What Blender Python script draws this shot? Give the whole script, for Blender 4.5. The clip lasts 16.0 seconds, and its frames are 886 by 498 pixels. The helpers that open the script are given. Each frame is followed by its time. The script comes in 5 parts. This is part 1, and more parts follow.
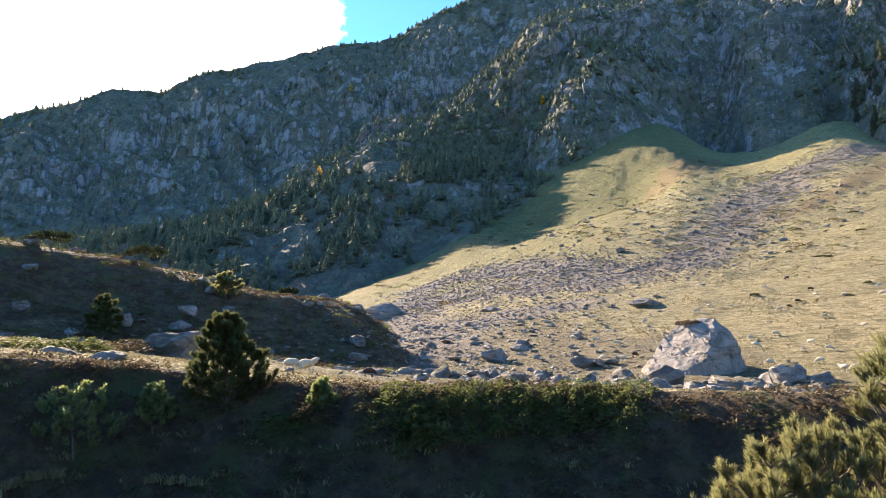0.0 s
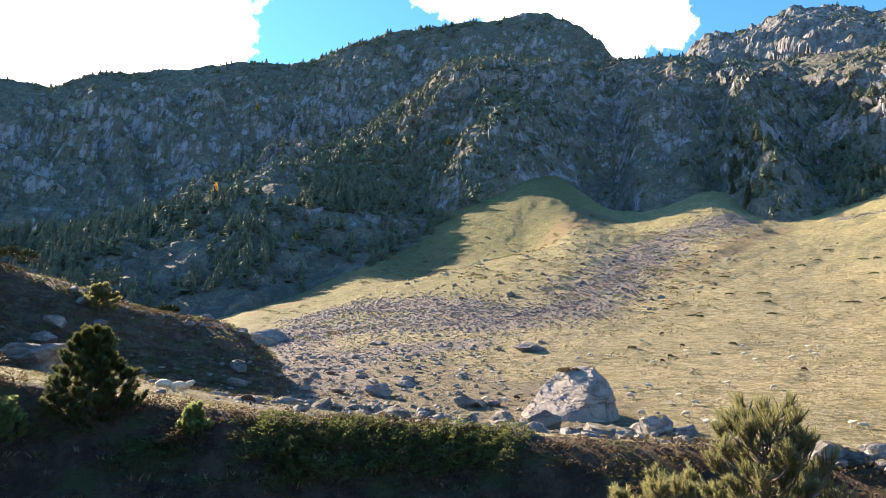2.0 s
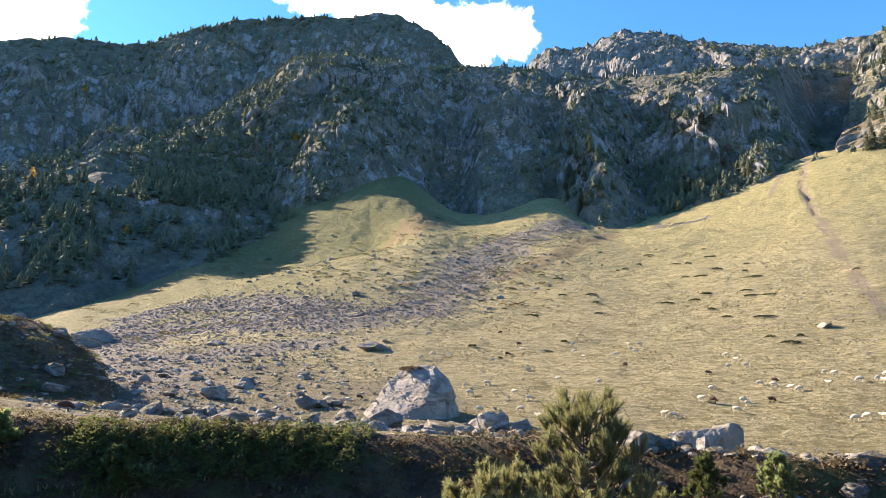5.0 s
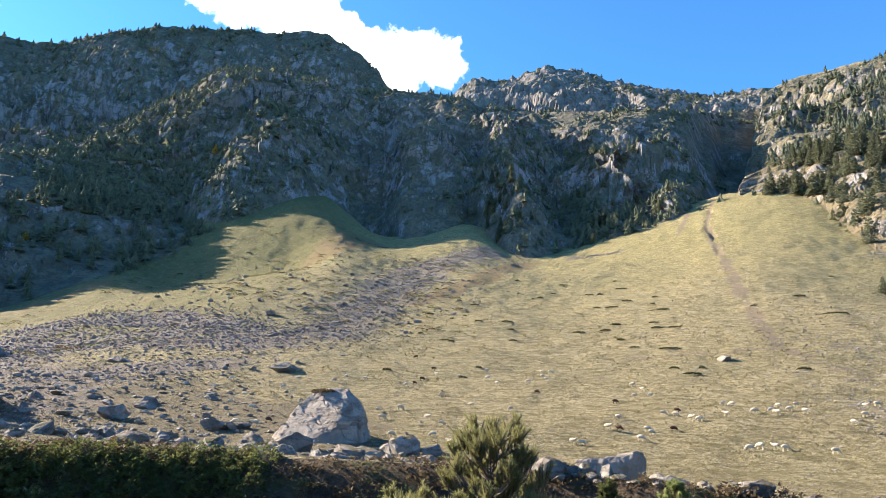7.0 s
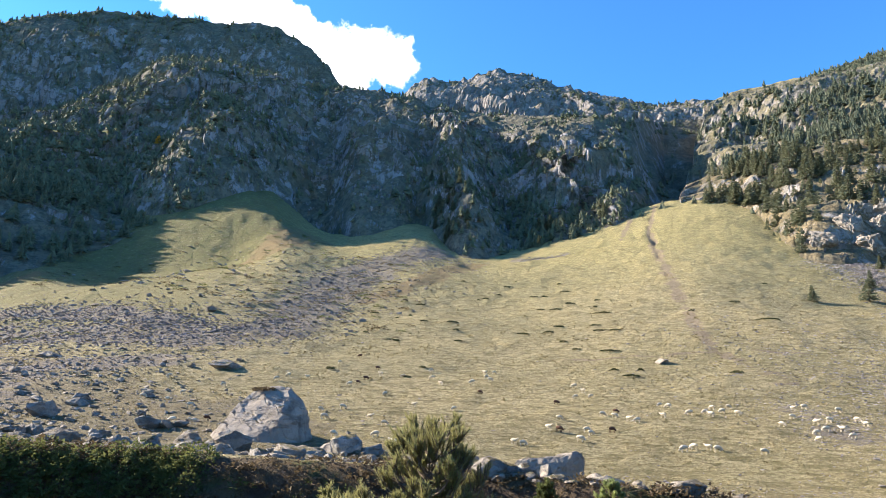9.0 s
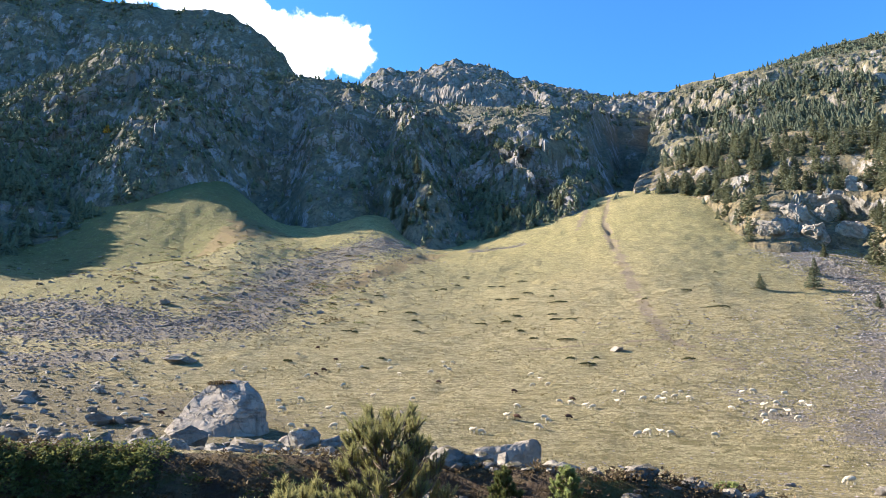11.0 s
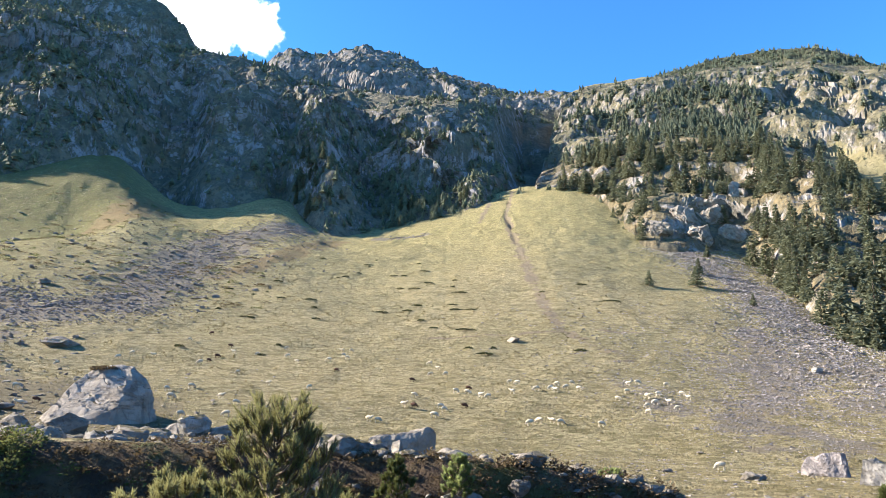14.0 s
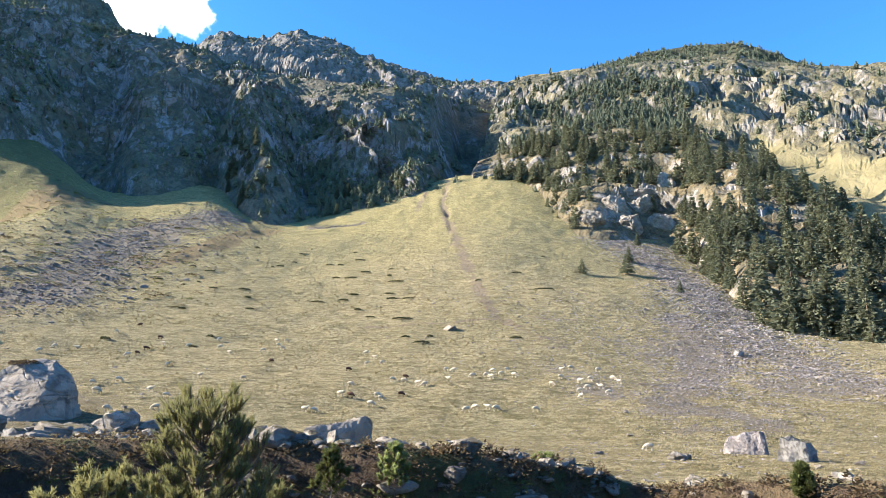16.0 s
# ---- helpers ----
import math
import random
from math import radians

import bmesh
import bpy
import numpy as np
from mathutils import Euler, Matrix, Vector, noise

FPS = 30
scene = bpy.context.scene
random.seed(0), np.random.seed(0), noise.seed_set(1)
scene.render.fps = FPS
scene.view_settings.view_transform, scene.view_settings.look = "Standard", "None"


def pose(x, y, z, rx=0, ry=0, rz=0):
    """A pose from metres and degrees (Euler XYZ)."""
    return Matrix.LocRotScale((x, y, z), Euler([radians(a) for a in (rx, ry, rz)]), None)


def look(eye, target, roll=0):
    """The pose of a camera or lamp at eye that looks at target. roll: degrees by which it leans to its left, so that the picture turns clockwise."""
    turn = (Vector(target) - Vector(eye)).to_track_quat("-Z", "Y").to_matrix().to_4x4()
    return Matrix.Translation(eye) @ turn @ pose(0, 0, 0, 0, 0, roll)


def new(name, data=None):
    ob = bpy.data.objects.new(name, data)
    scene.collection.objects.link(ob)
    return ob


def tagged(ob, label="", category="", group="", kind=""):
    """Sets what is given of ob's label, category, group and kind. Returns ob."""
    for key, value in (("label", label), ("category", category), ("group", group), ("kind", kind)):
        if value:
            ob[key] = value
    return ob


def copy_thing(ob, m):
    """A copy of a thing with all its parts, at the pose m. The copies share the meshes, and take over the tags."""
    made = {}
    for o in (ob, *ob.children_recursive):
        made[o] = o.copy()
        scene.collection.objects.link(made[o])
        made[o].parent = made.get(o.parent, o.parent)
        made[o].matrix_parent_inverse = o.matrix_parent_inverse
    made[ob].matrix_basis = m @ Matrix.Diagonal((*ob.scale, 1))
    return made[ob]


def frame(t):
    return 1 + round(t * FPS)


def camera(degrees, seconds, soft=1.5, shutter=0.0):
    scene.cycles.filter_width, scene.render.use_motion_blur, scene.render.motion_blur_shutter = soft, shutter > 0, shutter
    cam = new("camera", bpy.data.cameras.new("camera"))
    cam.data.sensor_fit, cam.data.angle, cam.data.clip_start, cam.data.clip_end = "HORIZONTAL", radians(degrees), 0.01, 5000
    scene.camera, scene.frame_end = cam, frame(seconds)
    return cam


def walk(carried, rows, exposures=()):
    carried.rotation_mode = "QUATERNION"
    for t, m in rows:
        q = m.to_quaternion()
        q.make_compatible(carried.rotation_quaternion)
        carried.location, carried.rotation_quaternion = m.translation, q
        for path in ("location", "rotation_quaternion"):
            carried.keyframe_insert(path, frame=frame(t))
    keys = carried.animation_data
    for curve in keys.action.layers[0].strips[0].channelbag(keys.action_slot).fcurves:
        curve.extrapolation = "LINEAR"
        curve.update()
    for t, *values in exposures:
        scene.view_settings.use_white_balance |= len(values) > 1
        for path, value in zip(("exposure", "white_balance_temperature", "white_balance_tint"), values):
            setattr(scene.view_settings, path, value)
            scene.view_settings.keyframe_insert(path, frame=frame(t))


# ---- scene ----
EYE = 1.6
cam = camera(64.2, 16.0, 0.75)
ROWS = [
    (0.0, 0.000, -0.000, 98.51, 2.77, 0.41),
    (0.5, 0.005, -0.003, 98.43, 2.66, -0.48),
    (1.0, 0.011, -0.007, 99.62, 2.18, -2.95),
    (1.5, 0.016, -0.010, 101.10, 1.11, -5.06),
    (2.0, 0.021, -0.014, 101.10, -0.79, -8.77),
    (2.5, 0.026, -0.017, 101.58, -0.87, -11.63),
    (3.0, 0.032, -0.021, 101.72, -0.91, -13.83),
    (3.5, 0.037, -0.024, 101.71, -0.27, -15.90),
    (4.0, 0.042, -0.027, 101.77, 0.04, -18.05),
    (4.5, 0.047, -0.031, 101.26, -0.07, -19.49),
    (5.0, 0.053, -0.034, 101.09, 0.37, -21.19),
    (7.5, 0.079, -0.051, 103.47, -1.24, -29.18),
    (8.0, 0.084, -0.054, 103.55, -1.54, -30.07),
    (8.5, 0.089, -0.058, 103.07, -1.28, -31.42),
    (9.0, 0.094, -0.061, 103.06, -1.10, -32.55),
    (11.5, 0.120, -0.078, 102.13, -0.31, -36.83),
    (12.0, 0.125, -0.081, 101.97, -0.87, -38.19),
    (12.5, 0.130, -0.085, 101.95, -0.97, -40.05),
    (13.0, 0.135, -0.088, 101.82, -0.84, -41.67),
    (13.5, 0.140, -0.091, 101.58, -0.44, -42.84),
    (14.0, 0.146, -0.095, 101.48, -0.50, -43.89),
    (14.5, 0.151, -0.098, 101.16, -0.15, -45.38),
    (15.0, 0.156, -0.101, 100.68, 0.45, -46.55),
    (15.5, 0.161, -0.105, 100.54, 0.67, -47.73),
    (16.0, 0.166, -0.108, 100.56, 0.54, -48.90),
]
walk(cam, [(t, pose(x, y, EYE, rx, ry, rz)) for t, x, y, rx, ry, rz in ROWS], [(0.0, 2.22, 7150, 20), (2.5, 2.14, 7100, 19), (5.0, 2.04, 6900, 18), (8.0, 1.92, 6600, 15), (12.0, 1.94, 6450, 14), (16.0, 1.97, 6350, 13)])

# ---- world, sun, exposure ----
SUN_AZ, SUN_EL = -36.0, 26.2


def bearing(az, el=0.0, r=1.0):
    """A vector of length r at a compass angle from +y (clockwise) and an elevation, in degrees."""
    a, e = radians(az), radians(el)
    return Vector((r * math.sin(a) * math.cos(e), r * math.cos(a) * math.cos(e), r * math.sin(e)))


world = bpy.data.worlds.new("sky")
scene.world = world
world.use_nodes = True
wn, wl = world.node_tree.nodes, world.node_tree.links
wn.clear()
sky = wn.new("ShaderNodeTexSky")
sky.sky_type, sky.sun_disc = "NISHITA", False
sky.sun_elevation, sky.sun_rotation = radians(SUN_EL), radians(SUN_AZ)
sky.altitude, sky.air_density, sky.dust_density, sky.ozone_density = 1900, 1.0, 0.6, 2.2
coord = wn.new("ShaderNodeTexCoord")


def wmath(op, a, b=None, clamp=False):
    n = wn.new("ShaderNodeMath")
    n.operation, n.use_clamp = op, clamp
    for socket, v in zip(n.inputs, (a, b)):
        if v is None:
            continue
        if isinstance(v, (int, float)):
            socket.default_value = v
        else:
            wl.new(v, socket)
    return n.outputs[0]


wobble = wn.new("ShaderNodeTexNoise")
wobble.inputs["Scale"].default_value, wobble.inputs["Detail"].default_value = 34.0, 8.0
wobble.inputs["Roughness"].default_value = 0.6
wl.new(coord.outputs["Generated"], wobble.inputs["Vector"])
# cumulus heaps: centre (azimuth, elevation), radius in degrees
CLOUDS = [(-12.3, 26.8, 4.6), (-14.5, 30.5, 6.5), (-20, 27, 8), (-28, 28, 12), (-36, 26, 14), (-45, 28, 14), (-26, 22, 7), (-36, 20, 9),
          (27.4, 27.9, 2.2), (25.2, 28.3, 2.4), (23.3, 27.3, 2.8), (21.0, 28.4, 2.0), (18.8, 29.4, 2.1), (16.3, 30.4, 2.6), (13.3, 31.4, 3.3), (10, 32, 3.5), (7.6, 31.7, 2.4), (14, 34, 3.5), (9, 34.5, 3.5)]
density = 0.0
for az, el, size in CLOUDS:
    dot = wn.new("ShaderNodeVectorMath")
    dot.operation = "DOT_PRODUCT"
    wl.new(coord.outputs["Generated"], dot.inputs[0])
    dot.inputs[1].default_value = bearing(az, el)
    angle = wmath("ARCCOSINE", wmath("MINIMUM", dot.outputs["Value"], 0.999999))
    heap = wmath("SUBTRACT", 1.0, wmath("DIVIDE", angle, radians(size)))
    density = heap if density == 0.0 else wmath("MAXIMUM", density, heap)
edge = wmath("ADD", density, wmath("MULTIPLY", wmath("SUBTRACT", wobble.outputs["Fac"], 0.5), 1.25))
ramp = wn.new("ShaderNodeMapRange")
ramp.interpolation_type = "SMOOTHSTEP"
wl.new(edge, ramp.inputs["Value"])
ramp.inputs["From Min"].default_value, ramp.inputs["From Max"].default_value = 0.0, 0.34
mixed = wn.new("ShaderNodeMix")
mixed.data_type = "RGBA"
wl.new(ramp.outputs[0], mixed.inputs["Factor"])
deep = wn.new("ShaderNodeMix")
deep.data_type, deep.blend_type = "RGBA", "MULTIPLY"
deep.inputs["Factor"].default_value = 1.0
wl.new(sky.outputs[0], deep.inputs["A"])
deep.inputs["B"].default_value = (0.38, 0.93, 1.30, 1)
wl.new(deep.outputs["Result"], mixed.inputs["A"])
mixed.inputs["B"].default_value = (13.0, 13.2, 13.6, 1)
back = wn.new("ShaderNodeBackground")
back.inputs["Strength"].default_value = 0.08
wl.new(mixed.outputs["Result"], back.inputs["Color"])
wl.new(back.outputs[0], wn.new("ShaderNodeOutputWorld").inputs["Surface"])

sun_data = bpy.data.lights.new("sun", "SUN")
sun_data.energy, sun_data.angle, sun_data.color = 5.0, radians(0.53), (1.0, 0.90, 0.74)
sun = new("sun", sun_data)
sun.matrix_world = look(bearing(SUN_AZ, SUN_EL, 200), (0, 0, 0))


# ---- noise and mesh tools ----
def value_noise(p):
    """Smooth lattice noise from -1 to 1 at points p (n, 3)."""
    p = np.asarray(p, dtype=np.float64)
    i = np.floor(p).astype(np.int64)
    f = p - i
    f = f * f * f * (f * (f * 6 - 15) + 10)
    total = np.zeros(len(p))
    for dx in (0, 1):
        for dy in (0, 1):
            for dz in (0, 1):
                h = ((i[:, 0] + dx) * 374761393 + (i[:, 1] + dy) * 668265263 + (i[:, 2] + dz) * 1274126177) & 0xFFFFFFFF
                h = ((h ^ (h >> 13)) * 1103515245) & 0xFFFFFFFF
                h = ((h ^ (h >> 15)) * 2246822519) & 0xFFFFFFFF
                h = (h ^ (h >> 16)) & 0xFFFF
                w = (f[:, 0] if dx else 1 - f[:, 0]) * (f[:, 1] if dy else 1 - f[:, 1]) * (f[:, 2] if dz else 1 - f[:, 2])
                total += w * (h / 32767.5 - 1)
    return total


def fbm(p, octaves=4, gain=0.5, ridged=False):
    total, amp, norm = np.zeros(len(p)), 1.0, 0.0
    for k in range(octaves):
        v = value_noise(p * 2.03 ** k + 17.3 * k)
        total += amp * ((1 - 2 * np.abs(v)) if ridged else v)
        norm += amp
        amp *= gain
    return total / norm


def blocks(p, seed=0):
    """Cellular noise at points p (n, 3): a random level from -1 to 1 for each block, and the distance to its core."""
    i = np.floor(p).astype(np.int64)
    best, level = np.full(len(p), 9.0), np.zeros(len(p))
    for dx in (-1, 0, 1):
        for dy in (-1, 0, 1):
            for dz in (-1, 0, 1):
                h = ((i[:, 0] + dx) * 374761393 + (i[:, 1] + dy) * 668265263 + (i[:, 2] + dz) * 1274126177 + seed * 97) & 0xFFFFFFFF
                h = ((h ^ (h >> 13)) * 1103515245) & 0xFFFFFFFF
                h = ((h ^ (h >> 15)) * 2246822519) & 0xFFFFFFFF
                core = np.stack([(h >> k & 0xFF) / 255.0 for k in (0, 8, 16)], 1) * 0.9 + i + (dx, dy, dz)
                gap = ((p - core) ** 2).sum(1)
                near = gap < best
                best = np.where(near, gap, best)
                level = np.where(near, (h >> 24 & 0xFF) / 127.5 - 1, level)
    return level, np.sqrt(best)


def points3(x, y, z=None, scale=1.0, seed=0.0):
    z = np.zeros_like(x) if z is None else z
    return np.stack([x, y, z], -1).reshape(-1, 3) / scale + seed


def smooth(a, b, v):
    s = np.clip((v - a) / (b - a), 0, 1)
    return s * s * (3 - 2 * s)


def keyed(table, column, az):
    """A column of a table of rows (azimuth, ...), interpolated along the azimuth."""
    rows = np.array(table, dtype=float)
    return np.interp(az, rows[:, 0], rows[:, column])


def mesh_from(name, verts, faces, material=None, shade=True):
    me = bpy.data.meshes.new(name)
    verts = np.asarray(verts, dtype=np.float32)
    faces = np.asarray(faces, dtype=np.int32)
    k = faces.shape[1]
    me.vertices.add(len(verts))
    me.vertices.foreach_set("co", verts.ravel())
    me.loops.add(faces.size)
    me.loops.foreach_set("vertex_index", faces.ravel())
    me.polygons.add(len(faces))
    me.polygons.foreach_set("loop_start", np.arange(0, faces.size, k, dtype=np.int32))
    me.update(calc_edges=True)
    me.validate()
    me.polygons.foreach_set("use_smooth", np.full(len(me.polygons), shade))
    if material:
        me.materials.append(material)
    return me


def sheet(rows, cols):
    """Quads of a grid of rows x cols vertices."""
    i = np.arange(rows * cols).reshape(rows, cols)
    return np.stack([i[:-1, :-1], i[:-1, 1:], i[1:, 1:], i[1:, :-1]], -1).reshape(-1, 4)


def set_mask(me, name, values):
    me.attributes.new(name, "FLOAT", "POINT").data.foreach_set("value", np.asarray(values, dtype=np.float32).ravel())


def part(name, data, material, parent, label=""):
    """Links a mesh, or a bmesh, as one object under a thing or a part."""
    if isinstance(data, bmesh.types.BMesh):
        me = bpy.data.meshes.new(name)
        data.to_mesh(me)
        data.free()
        data = me
    if material and not data.materials:
        data.materials.append(material)
    ob = new(name, data)
    ob.parent = parent
    return tagged(ob, label)


# ---- materials ----
class Nodes:
    """A small helper round one node material."""

    def __init__(self, name, roughness=0.9, specular=0.3):
        self.material = bpy.data.materials.new(name)
        self.material.use_nodes = True
        self.tree = self.material.node_tree
        self.bsdf = self.tree.nodes["Principled BSDF"]
        self.bsdf.inputs["Roughness"].default_value = roughness
        self.bsdf.inputs["Specular IOR Level"].default_value = specular
        self.where = self.tree.nodes.new("ShaderNodeNewGeometry").outputs["Position"]

    def put(self, socket, v):
        if isinstance(v, (int, float)):
            socket.default_value = v
        elif isinstance(v, tuple):
            socket.default_value = (*v, 1) if len(v) == 3 and socket.type == "RGBA" else v
        else:
            self.tree.links.new(v, socket)

    def noise(self, scale, detail=5.0, roughness=0.6, stretch=None, source=None):
        n = self.tree.nodes.new("ShaderNodeTexNoise")
        n.inputs["Scale"].default_value, n.inputs["Detail"].default_value = scale, detail
        n.inputs["Roughness"].default_value = roughness
        src = source or self.where
        if stretch:
            m = self.tree.nodes.new("ShaderNodeVectorMath")
            m.operation = "MULTIPLY"
            self.put(m.inputs[0], src)
            m.inputs[1].default_value = stretch
            src = m.outputs[0]
        self.put(n.inputs["Vector"], src)
        return n.outputs["Fac"]

    def cells(self, scale, feature="F1", output="Distance", source=None):
        n = self.tree.nodes.new("ShaderNodeTexVoronoi")
        n.feature = feature
        n.inputs["Scale"].default_value = scale
        self.put(n.inputs["Vector"], source or self.where)
        return n.outputs[output]

    def math(self, op, a, b=0.0):
        n = self.tree.nodes.new("ShaderNodeMath")
        n.operation = op
        self.put(n.inputs[0], a)
        self.put(n.inputs[1], b)
        return n.outputs[0]

    def span(self, v, low, high, to_low=0.0, to_high=1.0):
        n = self.tree.nodes.new("ShaderNodeMapRange")
        n.interpolation_type = "SMOOTHSTEP"
        for key, value in (("Value", v), ("From Min", low), ("From Max", high), ("To Min", to_low), ("To Max", to_high)):
            self.put(n.inputs[key], value)
        return n.outputs[0]

    def mix(self, factor, a, b, kind="MIX"):
        n = self.tree.nodes.new("ShaderNodeMix")
        n.data_type, n.blend_type = "RGBA", kind
        self.put(n.inputs["Factor"], factor)
        self.put(n.inputs["A"], a)
        self.put(n.inputs["B"], b)
        return n.outputs["Result"]

    def mask(self, name):
        n = self.tree.nodes.new("ShaderNodeAttribute")
        n.attribute_name = name
        return n.outputs["Fac"]

    def upness(self):
        n = self.tree.nodes.new("ShaderNodeSeparateXYZ")
        self.put(n.inputs[0], self.tree.nodes.new("ShaderNodeNewGeometry").outputs["Normal"])
        return n.outputs["Z"]

    def chance(self):
        return self.tree.nodes.new("ShaderNodeObjectInfo").outputs["Random"]

    def island(self):
        return self.tree.nodes.new("ShaderNodeNewGeometry").outputs["Random Per Island"]

    def finish(self, color, height=None, strength=0.5, distance=0.1):
        self.put(self.bsdf.inputs["Base Color"], color)
        if height is not None:
            b = self.tree.nodes.new("ShaderNodeBump")
            b.inputs["Strength"].default_value, b.inputs["Distance"].default_value = strength, distance
            self.put(b.inputs["Height"], height)
            self.put(self.bsdf.inputs["Normal"], b.outputs[0])
        return self.material


def pasture():
    """Dry autumn grass with stony, rusty, mossy and shade-darkened ground where the masks say so."""
    m = Nodes("pasture", 0.95, 0.1)
    big, mid, fine = m.noise(0.02, 6, 0.65), m.noise(0.22, 6, 0.7), m.noise(3.0, 5, 0.75)
    grass = m.mix(m.span(big, 0.35, 0.65), (0.43, 0.36, 0.207), (0.35, 0.305, 0.166))
    grass = m.mix(m.span(mid, 0.42, 0.68, 0, 0.8), grass, (0.25, 0.205, 0.108))
    grass = m.mix(m.span(fine, 0.44, 0.64, 0, 0.7), grass, (0.53, 0.445, 0.275))
    grass = m.mix(m.math("MULTIPLY", m.mask("lush"), 0.75), grass, m.mix(m.span(mid, 0.4, 0.6), (0.425, 0.36, 0.152), (0.32, 0.29, 0.118)))
    # Greener grass, with the crags' shade painted into its dark colour.
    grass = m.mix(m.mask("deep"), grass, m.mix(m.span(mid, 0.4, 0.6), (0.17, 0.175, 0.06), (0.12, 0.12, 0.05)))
    speck = m.noise(6.0, 4, 0.8)
    grass = m.mix(m.span(speck, 0.52, 0.58, 0, 0.8), grass, (0.11, 0.095, 0.05))
    blade = m.noise(2.2, 5, 0.8, (0.6, 0.6, 3.5))
    grass = m.mix(m.span(blade, 0.53, 0.58, 0, 0.7), grass, (0.12, 0.105, 0.05))
    tufts = m.noise(1.3, 9, 0.85)
    grass = m.mix(m.span(tufts, 0.49, 0.57, 0, 0.75), grass, (0.165, 0.145, 0.075))
    clump = m.noise(0.55, 9, 0.82)
    grass = m.mix(m.span(clump, 0.50, 0.60, 0, 0.6), grass, (0.205, 0.178, 0.082))
    grass = m.mix(m.span(clump, 0.47, 0.38, 0, 0.5), grass, (0.43, 0.37, 0.21))
    tracks = m.noise(0.75, 6, 0.7, (0.5, 0.5, 4.0))
    grass = m.mix(m.span(tracks, 0.535, 0.575, 0, 0.65), grass, (0.14, 0.12, 0.055))
    stone = m.mix(m.cells(3.2), (0.105, 0.093, 0.082), (0.27, 0.24, 0.212))
    stone = m.mix(m.span(m.noise(0.5, 4), 0.45, 0.6, 0, 0.6), stone, (0.20, 0.16, 0.10))
    rust = m.mix(m.span(mid, 0.35, 0.65), (0.21, 0.14, 0.078), (0.195, 0.15, 0.078))
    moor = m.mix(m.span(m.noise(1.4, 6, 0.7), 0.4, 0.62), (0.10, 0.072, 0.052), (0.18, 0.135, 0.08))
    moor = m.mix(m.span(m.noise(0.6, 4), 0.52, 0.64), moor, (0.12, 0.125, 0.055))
    edge = m.math("SUBTRACT", m.noise(0.16, 7, 0.72), 0.5)

    def ragged(name, amount=1.3):
        return m.span(m.math("ADD", m.mask(name), m.math("MULTIPLY", edge, amount)), 0.42, 0.6)
    c = m.mix(m.math("MULTIPLY", ragged("rust", 2.4), 0.7), grass, rust)
    # Dark stony soil; this mix also paints in the knoll's shaded side.
    c = m.mix(m.math("MULTIPLY", ragged("stony", 1.8), 0.6), c, m.mix(m.span(tufts, 0.45, 0.55), (0.09, 0.075, 0.05), (0.20, 0.17, 0.12)))
    c = m.mix(m.math("MULTIPLY", ragged("scree", 2.0), 0.85), c, stone)
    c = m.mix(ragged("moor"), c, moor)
    bare = m.mix(m.span(fine, 0.4, 0.6), (0.25, 0.2, 0.15), (0.17, 0.13, 0.09))
    c = m.mix(m.math("MULTIPLY", ragged("bare", 2.2), 0.8), c, bare)
    h = m.math("ADD", m.math("MULTIPLY", m.noise(0.8, 8, 0.75), 0.7), m.math("MULTIPLY", m.noise(7.0, 3), 0.35))
    h = m.math("ADD", h, m.math("MULTIPLY", m.noise(2.6, 6, 0.8), 1.0))
    h = m.math("ADD", h, m.math("MULTIPLY", m.noise(0.6, 5, 0.7, (0.6, 0.6, 5.0)), 0.7))
    return m.finish(c, h, 1.0, 0.62)


def crag(name, grassy, rock_a, rock_b, turf_a, turf_b, spots_dark=0.45, relief=0.9, heath=0.6):
    """Mountain rock: bare where it is steep, turf and dwarf shrubs on the ledges."""
    m = Nodes(name, 0.95, 0.1)
    mid, fine = m.noise(0.07, 8, 0.72), m.noise(0.35, 7, 0.75)
    streak = m.noise(0.11, 7, 0.7, (1, 1, 0.25))
    rock = m.mix(m.span(streak, 0.38, 0.64), rock_a, rock_b)
    rock = m.mix(m.span(fine, 0.5, 0.68, 0, 0.7), rock, tuple(spots_dark * v for v in rock_a))
    turf = m.mix(m.span(mid, 0.4, 0.62), turf_a, turf_b)
    turf = m.mix(m.span(fine, 0.47, 0.62, 0, 0.8), turf, tuple((spots_dark - 0.05) * v for v in turf_a))
    patch = m.math("ADD", m.math("MULTIPLY", streak, 0.6), m.math("MULTIPLY", m.noise(0.035, 7, 0.7), 0.4))
    ledge = m.math("SUBTRACT", m.math("MULTIPLY", m.upness(), 0.22), patch)
    c = m.mix(m.span(ledge, grassy - 0.05, grassy + 0.04), rock, turf)
    scrub = m.math("ADD", m.math("MULTIPLY", m.noise(0.12, 4, 0.6), 0.55), m.math("MULTIPLY", m.noise(0.55, 5, 0.75), 0.45))
    c = m.mix(m.span(scrub, 0.5, 0.56, 0, heath), c, (0.082, 0.083, 0.066))
    meadow = m.mix(m.span(mid, 0.4, 0.65), (0.23, 0.20, 0.112), (0.175, 0.155, 0.08))
    c = m.mix(m.span(m.math("ADD", m.mask("meadow"), m.math("SUBTRACT", mid, 0.5)), 0.4, 0.6), c, meadow)
    h = m.math("ADD", m.math("MULTIPLY", streak, 2.4), m.math("MULTIPLY", fine, 1.4))
    return m.finish(c, h, relief, 1.0)


